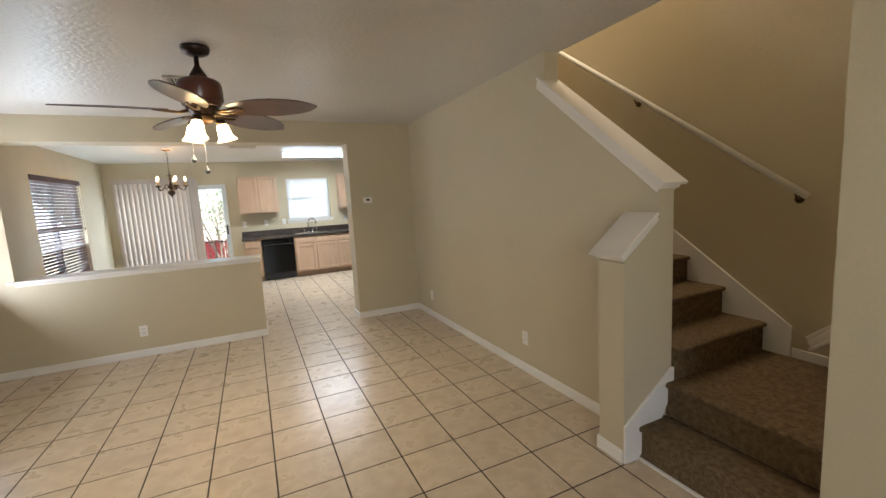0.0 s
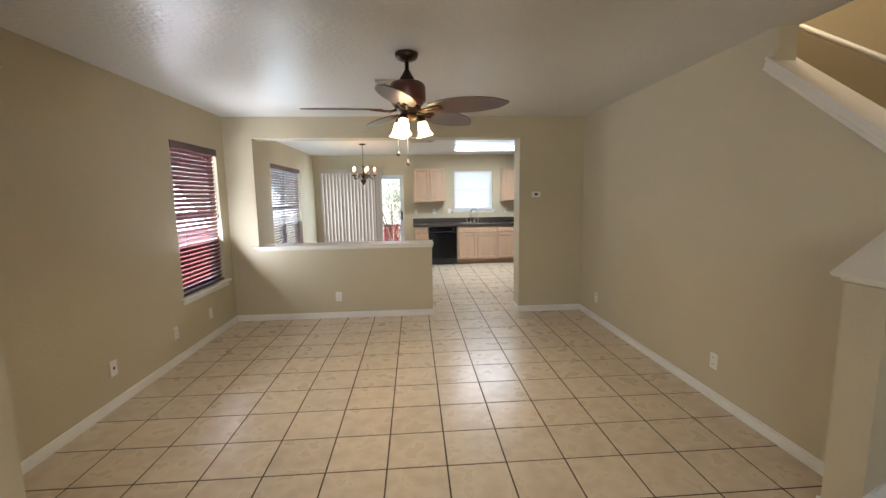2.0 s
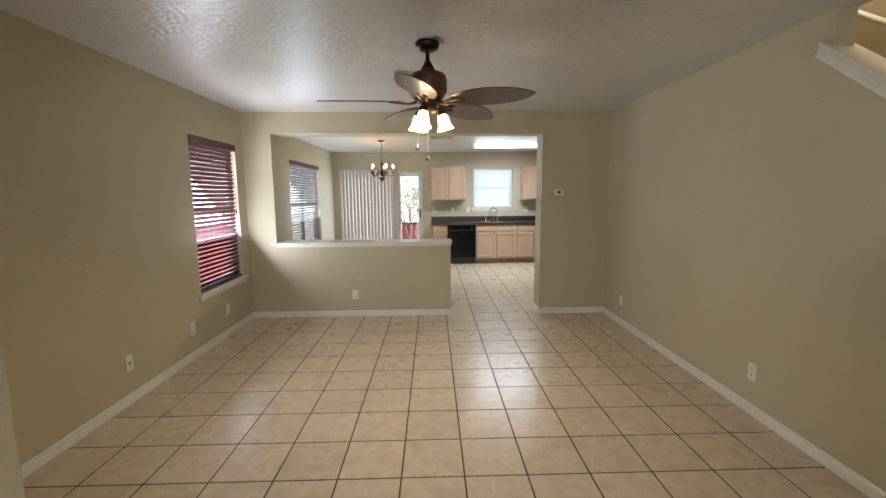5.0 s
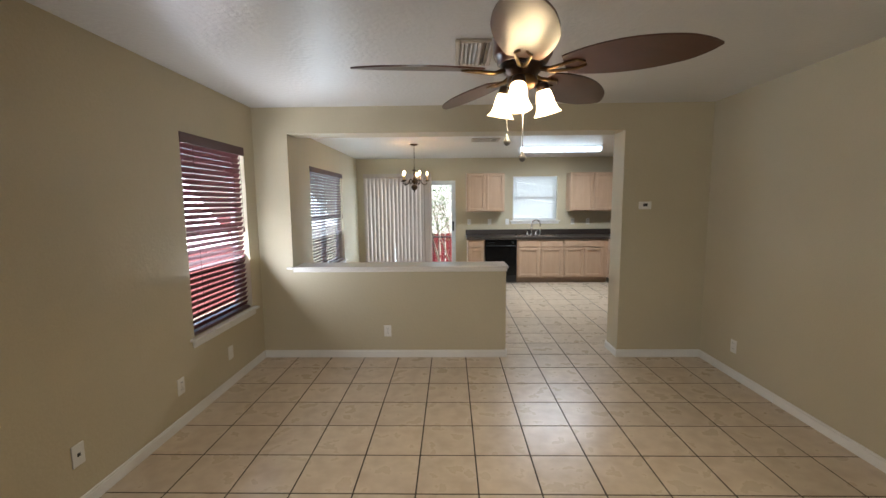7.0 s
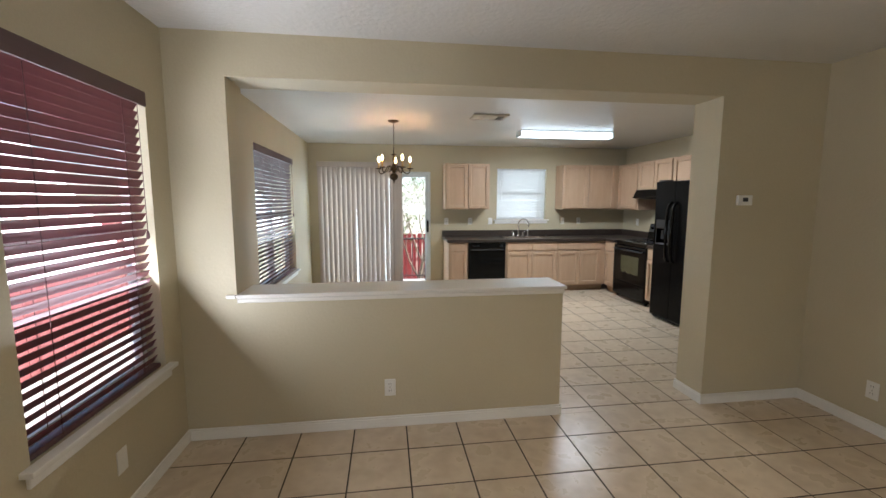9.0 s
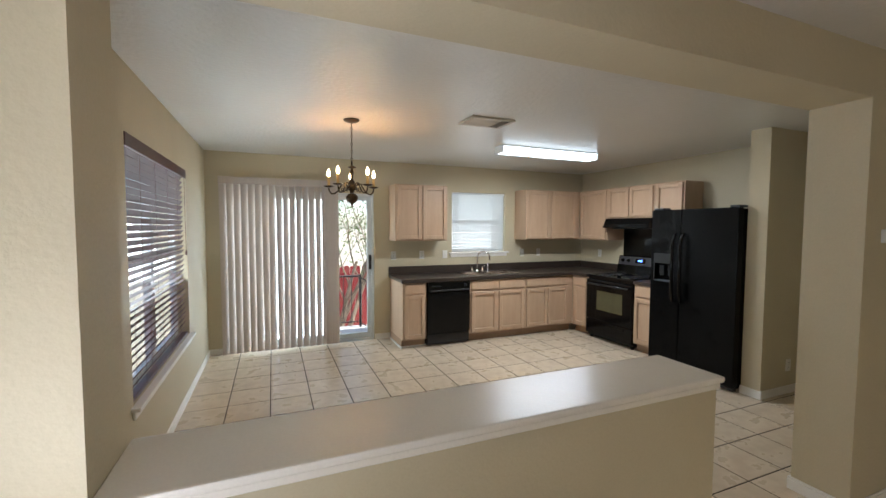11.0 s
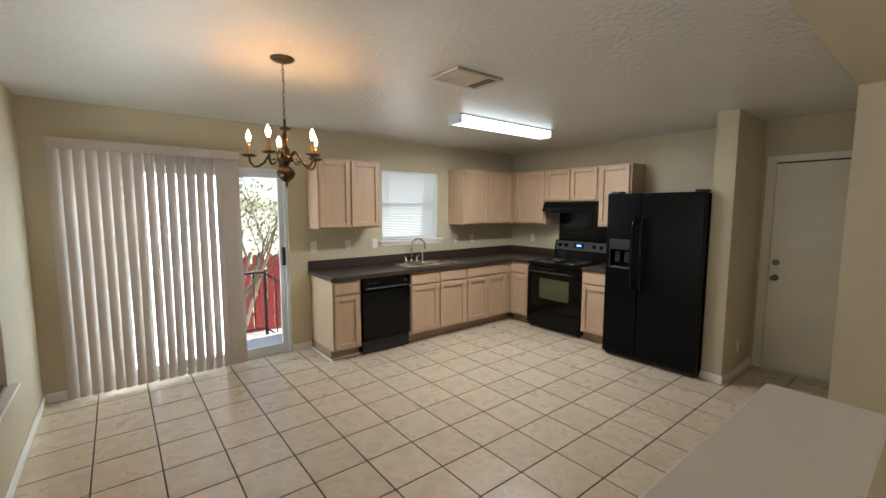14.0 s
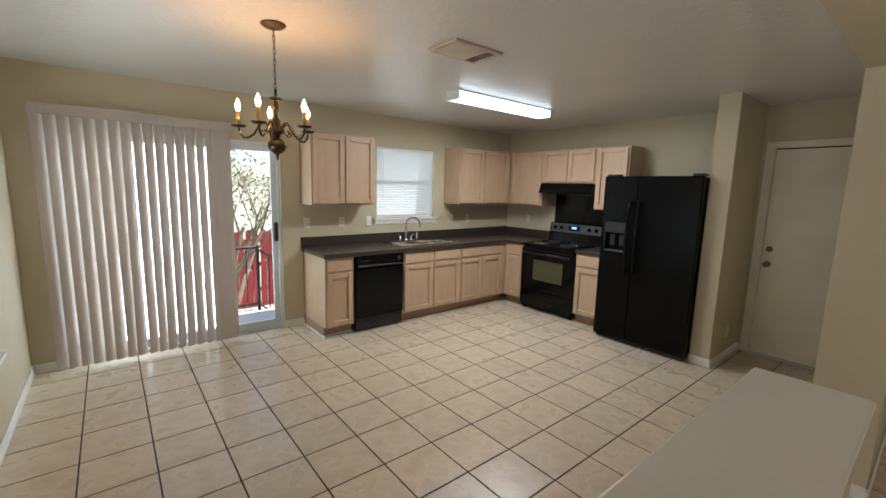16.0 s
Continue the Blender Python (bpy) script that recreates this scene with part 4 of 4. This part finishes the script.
part("grille", boxes((FF + 0.03, FF + 0.077, F0 + 0.01, F1 - 0.01, 0.012, 0.042), bevel=0.004), RUBBER, fr)
part("roller", boxes((FF + 0.05, FF + 0.09, F0 + 0.02, F0 + 0.06, 0.001, 0.0115)), RUBBER, fr)
part("roller", boxes((FF + 0.05, FF + 0.09, F1 - 0.06, F1 - 0.02, 0.001, 0.0115)), RUBBER, fr)

# kitchen window and its blind
kw = thing("window", (1.335, NY + 0.12, KW[2]), "white vinyl kitchen window over the sink with a sill", "window", "")
x0, x1, z0, z1 = KW
ya, yb = NY + 0.09, NY + 0.14
part("frame", boxes((x0, x0 + 0.035, ya, yb, z0, z1), (x1 - 0.035, x1, ya, yb, z0, z1), (x0 + 0.035, x1 - 0.035, ya, yb, z0, z0 + 0.035), (x0 + 0.035, x1 - 0.035, ya, yb, z1 - 0.035, z1), bevel=0.003), VINYL, kw)
part("meeting_rail", boxes((x0 + 0.035, x1 - 0.035, ya + .003, yb - .003, 1.615, 1.66), bevel=0.003), VINYL, kw)
for lo, hi in ((z0 + 0.035, 1.615), (1.66, z1 - 0.035)):
    pane("pane", boxes((x0 + 0.035, x1 - 0.035, ya + 0.02, ya + 0.026, lo, hi)), kw)
part("sill", boxes((x0 - 0.05, x1 + 0.05, NY - 0.045, NY + 0.09, z0 - 0.022, z0 - 0.001), bevel=0.005, seg=2), TRIM, kw, "white painted wooden sill")
part("apron", boxes((x0 - 0.03, x1 + 0.03, NY - 0.016, NY - 0.001, z0 - 0.07, z0 - 0.0225), bevel=0.004), TRIM, kw)
mb = thing("mini_blind", (1.335, NY + 0.03, z1), "closed white aluminium mini blind over the kitchen window", "window blind")
part("headrail", boxes((x0 + 0.008, x1 - 0.008, NY + 0.014, NY + 0.045, z1 - 0.032, z1 - 0.003), bevel=0.003), MINI, mb)
bm = box(bmesh.new(), -(x1 - x0) / 2 + 0.015, (x1 - x0) / 2 - 0.015, -0.0125, 0.0125, -0.0006, 0.0006)
bmesh.ops.rotate(bm, verts=bm.verts, cent=(0, 0, 0), matrix=Matrix.Rotation(radians(-50), 3, "X"))
me = bpy.data.meshes.new("slat")
bm.to_mesh(me)
bm.free()
me.materials.append(MINI)
k = 0
while z1 - 0.045 - k * 0.0215 > z0 + 0.03:
    ob = new("slat", me)
    ob.parent = mb
    ob.location = Vector(((x0 + x1) / 2, NY + 0.03, z1 - 0.045 - k * 0.0215)) - mb.location
    k += 1
part("bottom_rail", boxes((x0 + 0.015, x1 - 0.015, NY + 0.02, NY + 0.04, z0 + 0.006, z0 + 0.020), bevel=0.003), MINI, mb)
part("wand", tube(bmesh.new(), [(x0 + 0.10, NY + 0.008, z1 - 0.03), (x0 + 0.10, NY + 0.008, z1 - 0.62)], 0.003, 6), VINYL, mb)

# patio door and its vertical blind
sd = thing("sliding_door", (-1.16, NY + 0.08, 0), "white framed sliding glass patio door with a black handle", "sliding door")
a0, a1, zt = SD[0], SD[1], SD[3]
part("frame", boxes((a0, a0 + 0.03, NY + 0.01, NY + 0.14, 0.0, zt), (a1 - 0.03, a1, NY + 0.01, NY + 0.14, 0.0, zt), (a0 + 0.03, a1 - 0.03, NY + 0.01, NY + 0.14, zt - 0.03, zt),
                    (a0 + 0.03, a1 - 0.03, NY + 0.01, NY + 0.14, 0.0, 0.028), bevel=0.002), ALU, sd)
for b0, b1, yy in ((a0 + 0.03, -1.13, NY + 0.085), (-1.19, a1 - 0.03, NY + 0.035)):
    s = part("sash", boxes((b0, b0 + 0.055, yy, yy + 0.035, 0.03, zt - 0.032), (b1 - 0.055, b1, yy, yy + 0.035, 0.03, zt - 0.032), (b0 + 0.055, b1 - 0.055, yy, yy + 0.035, 0.03, 0.105),
                           (b0 + 0.055, b1 - 0.055, yy, yy + 0.035, zt - 0.09, zt - 0.032), bevel=0.002), ALU, sd)
    pane("pane", boxes((b0 + 0.055, b1 - 0.055, yy + 0.014, yy + 0.020, 0.105, zt - 0.09)), s)
part("handle", boxes((-0.345, -0.312, NY + 0.0, NY + 0.0345, 0.97, 1.17), bevel=0.006, seg=2), RUBBER, sd, "black pull handle")
part("casing_corner", boxes((SD[1] + 0.001, SD[1] + 0.012, NY - 0.012, NY - 0.001, 0.079, SD[3]), bevel=0.002), WALL, kind="structure")

vb = thing("vertical_blind", (-1.45, NY - 0.08, 2.14), "beige vinyl vertical blind drawn across most of the sliding door", "vertical blind")
part("valance", boxes((-2.125, -0.77, NY - 0.155, NY - 0.145, 2.048, 2.130), (-2.125, -2.115, NY - 0.1445, NY - 0.001, 2.048, 2.130), bevel=0.002), VANE, vb)
part("track", boxes((-2.11, -0.79, NY - 0.11, NY - 0.065, 2.080, 2.115), bevel=0.002), ALU, vb)
rnd = random.Random(11)
xs = [-2.085 + 0.0765 * k for k in range(16)]
xs += [-0.880, -0.855, -0.828, -0.806]
for i, x in enumerate(xs):
    a = radians((39 if i in (9, 10, 11, 14, 15) else 35 if i < 16 else 8) + rnd.uniform(-3, 3))
    bm = bmesh.new()
    prof = []
    for k in range(7):
        u = -0.047 + 0.094 * k / 6
        prof.append((u, -0.016 * math.cos(math.pi * u / 0.094)))
    outline = prof + [(u, v - 0.0012) for u, v in prof[::-1]]
    outline = [(u * math.cos(a) - v * math.sin(a), u * math.sin(a) + v * math.cos(a)) for u, v in outline]
    sway = rnd.uniform(-0.006, 0.006)
    prism(bm, [(x + u, NY - 0.088 + v) for u, v in outline], "z", 0.028, 2.075)
    for v in bm.verts:
        if v.co.z < 1:
            v.co.x += sway
    part("vane", bm, VANE, vb)

# back door
dr = thing("back_door", (KX + 0.03, 5.83, 0), "closed cream painted flush back door with a knob and deadbolt", "door")
D0, D1 = 5.435, 6.225
part("leaf", boxes((KX + 0.02, KX + 0.06, D0 + 0.05, D1, 0.012, 2.03), bevel=0.002), DOORP, dr)
part("casing", boxes((KX - 0.014, KX - 0.001, 6.232, 6.300, 0.001, 2.095), (KX - 0.014, KX - 0.001, D0 + .04, 6.2315, 2.038, 2.095), bevel=0.004), DOORP, dr, "cream painted door casing")
part("jamb", boxes((KX - 0.001, KX + 0.11, 6.228, 6.2385, 0.001, 2.048), (KX - 0.001, KX + 0.11, D0 + .05, 6.2275, 2.035, 2.048)), DOORP, dr)
part("gasket", boxes((KX + 0.012, KX + 0.0195, D0 + 0.05, D1, 2.022, 2.034)), SLOT, dr)
part("threshold", boxes((KX - 0.02, KX + 0.10, D0 + 0.04, 6.227, 0.0005, 0.011), bevel=0.003), ALU, dr)
for z, k in ((0.92, "knob"), (1.07, "deadbolt")):
    prof = [(0.030, 0.0), (0.029, -0.006), (0.012, -0.010), (0.011, -0.030), (0.026, -0.042), (0.027, -0.056), (0.015, -0.064)] if k == "knob" else [(0.028, 0), (0.027, -0.012), (0.020, -0.016)]
    part(k, lathe(bmesh.new(), prof, (KX + 0.0195, 6.175, z), 20, "x"), SATIN, dr, smooth=True)
part("hall_back", boxes((KX + 0.125, KX + 0.15, 5.3, 6.5, 0, 2.2)), WALL, kind="structure")

# fluorescent light
fl = thing("fluorescent_light", (1.40, 8.025, H), "lit fluorescent ceiling light with a white wrap diffuser over the kitchen", "ceiling light")
part("pan", boxes((0.74, 2.06, 7.935, 8.115, H - 0.012, H - 0.0005), bevel=0.002), VINYL, fl)
bm = prism(bmesh.new(), [(7.938, H - 0.0125), (8.112, H - 0.0125), (8.110, H - 0.062), (8.090, H - 0.080), (7.960, H - 0.080), (7.940, H - 0.062)], "x", 0.758, 2.042, bevel=0.003)
part("diffuser", bm, DIFFUSER, fl, "lit white diffuser", smooth=False)
for x in (0.742, 2.0425):
    part("end_cap", boxes((x, x + 0.0155, 7.936, 8.114, H - 0.082, H - 0.0125), bevel=0.002), VINYL, fl)
lamp = area_lamp("fluorescent_tube", (1.40, 8.025, H - 0.084), (1.40, 8.025, 0), 1.2, 0.11, 20, (0.93, 0.96, 1.0))

# chandelier
CX, CY = -0.932, 7.56
ch = thing("chandelier", (CX, CY, H), "small antique brass chandelier with five lit candle bulbs", "chandelier")
part("canopy", lathe(bmesh.new(), [(0.066, H - 0.0005), (0.066, H - 0.006), (0.050, H - 0.018), (0.012, H - 0.028)], (CX, CY, 0), 28), ANTIQUE, ch, smooth=True)
bm = bmesh.new()
z = H - 0.045
k = 0
while z > 2.115:
    ring = []
    for q in range(13):
        a = 2 * math.pi * q / 12
        u, w = 0.0075 * math.cos(a), 0.0185 * math.sin(a)
        ring.append((CX + (u if k % 2 else 0), CY + (0 if k % 2 else u), z + w))
    tube(bm, ring, 0.0016, 5)
    z -= 0.031
    k += 1
tube(bm, [(CX + .003, CY, H - 0.03), (CX + 0.004, CY + 0.003, 2.3), (CX - 0.002, CY, 2.1)], 0.0016, 5)
part("chain", bm, ANTIQUE, ch)
part("column", lathe(bmesh.new(), [(0.004, 2.105), (0.008, 2.095), (0.008, 2.062), (0.036, 2.050), (0.034, 2.044), (0.010, 2.038), (0.011, 2.03), (0.018, 2.005), (0.012, 1.975), (0.010, 1.95), (0.024, 1.93),
                                   (0.026, 1.905), (0.042, 1.895), (0.044, 1.865), (0.022, 1.855), (0.016, 1.835)], (CX, CY, 0), 20), ANTIQUE, ch, "turned brass column", smooth=True)
part("ball", lathe(bmesh.new(), [(0.016, 1.8345), (0.034, 1.825), (0.050, 1.807), (0.052, 1.79), (0.042, 1.766), (0.022, 1.750), (0.009, 1.742), (0.008, 1.725), (0.002, 1.708)], (CX, CY, 0), 22), ANTIQUE, ch, "round brass ball finial", smooth=True)
for k in range(5):
    a = radians(83 + 72 * k)
    d = Vector((math.cos(a), math.sin(a), 0))
    c = Vector((CX, CY, 0))
    pts = []
    for r, z in ((0.035, 1.885), (0.055, 1.915), (0.080, 1.915), (0.098, 1.885), (0.120, 1.850), (0.150, 1.830), (0.172, 1.828), (0.192, 1.850), (0.197, 1.880)):
        pts.append(c + d * r + Vector((0, 0, z)))
    arm = part("arm", tube(bmesh.new(), pts, 0.0062, 8), ANTIQUE, ch, "curved brass arm", smooth=True)
    e = c + d * 0.197
    part("scroll", tube(bmesh.new(), [c + d * r + Vector((0, 0, z)) for r, z in ((0.045, 1.868), (0.070, 1.845), (0.090, 1.855), (0.085, 1.872), (0.072, 1.868))], 0.004, 6), ANTIQUE, arm, smooth=True)
    part("drip_cup", lathe(bmesh.new(), [(0.010, 1.8805), (0.030, 1.884), (0.043, 1.893), (0.041, 1.895), (0.014, 1.890)], (e.x, e.y, 0), 20), ANTIQUE, arm, smooth=True)
    part("candle_sleeve", lathe(bmesh.new(), [(0.011, 1.892), (0.011, 1.968), (0.006, 1.969)], (e.x, e.y, 0), 12), CANDLE, arm, "ivory candle sleeve", smooth=True)
    point_lamp("candle_bulb", (e.x, e.y, 1.995), 5.8, (1.0, 0.50, 0.18), 0.0175)
    part("bulb", lathe(bmesh.new(), [(0.007, 1.970), (0.012, 1.980), (0.0150, 1.994), (0.013, 2.008), (0.006, 2.026), (0.001, 2.037)], (e.x, e.y, 0), 14), BULB, arm, "lit flame-shaped bulb", smooth=True)

# ---- outdoors ----
REDP = material("red_fence_paint", (0.24, 0.016, 0.018), 0.7, second=(0.16, 0.011, 0.012), scale=5, fine=60, stretch=(4, 4, 0.5), bump=0.1, island=0.12)
CONCRETE = material("pale_concrete", (0.52, 0.50, 0.47), 0.85, second=(0.45, 0.43, 0.40), scale=3, bump=0.2, bump_scale=40)
GROUNDM = material("dry_grass_ground", (0.30, 0.28, 0.20), 1.0, second=(0.40, 0.36, 0.28), scale=1.2, bump=0.6, bump_scale=30, placed=True)
IRON = material("black_iron", (0.02, 0.02, 0.022), 0.45, metal=0.4)
BARK = material("pale_bark", (0.26, 0.20, 0.14), 0.9, second=(0.15, 0.11, 0.08), scale=10, bump=0.5, bump_scale=30)
LEAF = material("green_leaf", (0.11, 0.16, 0.05), 0.55, second=(0.07, 0.11, 0.03), scale=8, through_light=0.4)
SIDING = material("pale_siding", (0.62, 0.58, 0.52), 0.8, second=(0.55, 0.51, 0.45), scale=2)

bm = bmesh.new()
grid = [-400, -120, -40, -15, -8, -5, -3.2, -2.6, 0, 3.5, 6, 10, 20, 50, 150, 400]
gy = [-400, -100, -30, -8, 0, 5, 9.8, 11, 12.2, 14, 18, 30, 70, 150, 400]
def land(x, y):
    t = min(max((y - 9.8) / 2.2, 0), 1)
    return -0.30 - 1.0 * t * t * (3 - 2 * t)
vs = [[bm.verts.new((x, y, land(x, y))) for x in grid] for y in gy]
for a, b in zip(vs, vs[1:]):
    for i in range(len(grid) - 1):
        bm.faces.new((a[i], a[i + 1], b[i + 1], b[i]))
part("ground", bm, GROUNDM, kind="structure")
part("patio", boxes((-2.6, 0.25, NY + 0.16, 10.72, -0.32, -0.05), bevel=0.01), CONCRETE, kind="structure")
part("path", boxes((0.3, 3.0, 9.9, 10.7, -0.9, -0.28), (-4.5, 2.0, 12.3, 13.4, -1.35, -1.27), (-4.5, LX - 0.2, -3.0, 9.7, -0.32, -0.27), bevel=0.01), CONCRETE, kind="structure")
part("outer_wall", boxes((LX - 0.16, LX - 0.151, NY + 0.15, NY + 0.16, 0, 2.4)), SIDING, kind="structure")

rl = thing("iron_railing", (-0.8, 10.6, -0.05), "black iron patio railing with thin balusters at the deck's edge", "railing")
part("post", boxes((-0.29, -0.255, 10.583, 10.617, -0.05, 0.80), (-2.52, -2.485, 10.583, 10.617, -0.05, 0.80), bevel=0.003), IRON, rl)
part("top_rail", boxes((-2.484, -0.291, 10.58, 10.62, 0.755, 0.785), bevel=0.004), IRON, rl)
part("bottom_rail", boxes((-2.484, -0.291, 10.59, 10.61, 0.03, 0.05)), IRON, rl)
for k in range(17):
    x = -0.41 - 0.125 * k
    part("baluster", boxes((x - 0.006, x + 0.006, 10.594, 10.606, 0.0505, 0.7545)), IRON, rl)
sr = thing("iron_railing", (0.3, 10.6, -0.05), "black iron stair railing sloping down from the deck", "railing")
part("top_rail", prism(bmesh.new(), [(-0.2545, 0.72), (-0.2545, 0.75), (0.75, 0.02), (0.75, -0.01)], "y", 10.585, 10.615), IRON, sr)
part("bottom_rail", prism(bmesh.new(), [(-0.2545, 0.00), (-0.2545, 0.02), (0.75, -0.71), (0.75, -0.73)], "y", 10.592, 10.608), IRON, sr)
for k in range(7):
    x = -0.14 + 0.13 * k
    s = -0.726 * (x + 0.2545)
    part("baluster", boxes((x - 0.006, x + 0.006, 10.594, 10.606, 0.015 + s, 0.725 + s)), IRON, sr)
part("post", boxes((0.7505, 0.785, 10.583, 10.617, -0.9, 0.05)), IRON, sr)


def fence(name, along, a0, a1, at, z0, z1, label, paint=REDP):
    f = thing(name, ((a0 + a1) / 2, at, z0) if along == "x" else (at, (a0 + a1) / 2, z0), label, "fence")
    rnd = random.Random(3)
    w = 0.14
    n = int((a1 - a0) / (w + 0.012))
    meshes = []
    for v in range(4):
        bm = bmesh.new()
        h = z1 - z0 + rnd.uniform(-0.03, 0.02)
        prism(bm, [(-w / 2, 0), (w / 2, 0), (w / 2, h - 0.04), (w / 2 - 0.035, h), (-w / 2 + 0.035, h), (-w / 2, h - 0.04)], "y", -0.009, 0.009)
        me = bpy.data.meshes.new("picket")
        bm.normal_update()
        bm.to_mesh(me)
        bm.free()
        me.materials.append(paint)
        meshes.append(me)
    for k in range(n):
        ob = new("picket", meshes[rnd.randrange(4)])
        ob.parent = f
        u = a0 + (k + 0.5) * (w + 0.012) - ((a0 + a1) / 2)
        ob.location = (u, 0, 0) if along == "x" else (0, u, 0)
        ob.rotation_euler = (radians(rnd.uniform(-0.6, 0.6)), radians(rnd.uniform(-0.8, 0.8)), 0 if along == "x" else radians(90))
    for z in (z0 + 0.35, z0 + 0.95, z1 - 0.3):
        if along == "x":
            part("fence_rail", boxes((a0, a1, at + 0.012, at + 0.05, z, z + 0.09)), paint, f)
        else:
            part("fence_rail", boxes((at - 0.05, at - 0.012, a0, a1, z, z + 0.09)), paint, f)
    return f


fence("fence", "x", -2.4, 6.0, 15.1, -1.28, 0.52, "weathered red painted picket fence behind the yard")
# paler copy of the red paint: strong sunlight on the side fence, as colour
SUNLITP = material("sunlit_red_fence_paint", (0.50, 0.17, 0.17), 0.8, second=(0.40, 0.12, 0.12), scale=5, fine=60, stretch=(4, 4, 0.5), bump=0.1, island=0.12)
fence("fence", "y", 0.5, 9.5, -4.6, -0.3, 1.32, "red painted wooden fence beside the house, coloured paler as if sunlit", SUNLITP)

tree = thing("tree", (-0.35, 13.1, -1.3), "small leaning tree with pale limbs and sparse green leaves", "tree")
rnd = random.Random(8)
bm = bmesh.new()
tips = []


def limb(p, d, length, r, depth):
    pts, rad = [p], [r]
    for k in range(5):
        d = (d + Vector((rnd.uniform(-0.16, 0.16), rnd.uniform(-0.16, 0.16), rnd.uniform(-0.02, 0.12)))).normalized()
        p = p + d * length / 5
        pts.append(p)
        rad.append(r * (1 - 0.11 * (k + 1)))
        if depth <= 2:
            tips.append(p)
    tube(bm, pts, rad, 6)
    if depth:
        for _ in range(3 if depth > 1 else 4):
            i = rnd.randrange(2, 6)
            turn = Vector((rnd.uniform(-1, 1), rnd.uniform(-1, 1), rnd.uniform(0.0, 0.9)))
            limb(pts[i], (d * 0.7 + turn * 0.75).normalized(), length * rnd.uniform(0.55, 0.8), rad[i] * 0.6, depth - 1)


for d in ((0.35, 0.1, 1.0), (-0.35, 0.0, 1.0), (0.85, 0.2, 1.0), (0.05, -0.2, 1.0)):
    limb(Vector((-0.35, 13.1, -1.3)), Vector(d).normalized(), 2.2, 0.065, 3)
part("trunk", bm, BARK, tree, "pale forked trunk")
verts, faces = [], []
for p in tips:
    for _ in range(2):
        c = p + Vector((rnd.gauss(0, 0.16), rnd.gauss(0, 0.16), rnd.gauss(0, 0.15)))
        a = Vector((rnd.uniform(-1, 1), rnd.uniform(-1, 1), rnd.uniform(-1, 1))).normalized()
        b = a.orthogonal().normalized()
        s = rnd.uniform(0.025, 0.05)
        i = len(verts)
        verts += [c - a * s, c + b * s * 0.5, c + a * s, c - b * s * 0.5]
        faces.append((i, i + 1, i + 2, i + 3))
me = bpy.data.meshes.new("crown")
me.from_pydata([tuple(v - tree.location) for v in verts], [], faces)
me.materials.append(LEAF)
cr = new("crown", me)
cr.parent = tree

# floor: slab of grout and tiles upon it
part("floor", boxes((LX, KX, SOUTH, NY, -0.12, -0.003)), GROUT, kind="structure")
FLOOR = scene.objects["floor"]
PX, PY, P, J = -0.236, 2.20, 0.34, 0.0085
rooms = [(LX, RX, SOUTH, PY0), (LX, KX, PY1, NY), (PEND, OX1, PY0, PY1)]
full = None
loose = bmesh.new()
made = 0
for i in range(-7, 11):
    for j in range(-13, 22):
        x0, x1, y0, y1 = PX + i * P + J / 2, PX + (i + 1) * P - J / 2, PY + j * P + J / 2, PY + (j + 1) * P - J / 2
        whole = any(a <= x0 and x1 <= b and c <= y0 and y1 <= d for a, b, c, d in rooms) or (PEND <= x0 and x1 <= OX1 and 4 < y0 < 6)
        if whole:
            spans = [(x0, x1, y0, y1)]
        else:
            spans = [(max(x0, a), min(x1, b), max(y0, c), min(y1, d)) for a, b, c, d in rooms]
            spans = [s for s in spans if s[1] - s[0] > 0.008 and s[3] - s[2] > 0.008]
        near = 1.4 < y0 < 8.0 and made < 296 and not (y0 > PY0 and x0 > 2.4)
        for s in spans:
            if not near:
                box(loose, *s, -0.0032, 0.0, bevel=0.0015)
                continue
            made += 1
            if whole and full is not None:
                ob = new("tile", full)
            else:
                b = bmesh.new()
                cx, cy = (s[0] + s[1]) / 2, (s[2] + s[3]) / 2
                box(b, s[0] - cx, s[1] - cx, s[2] - cy, s[3] - cy, -0.0032, 0.0, bevel=0.0015)
                ob = part("tile", b, TILE)
                if whole:
                    full = ob.data
            ob.location = ((s[0] + s[1]) / 2, (s[2] + s[3]) / 2, 0)
            ob.parent = FLOOR
part("floor_tiles", loose, TILE, kind="stuff")
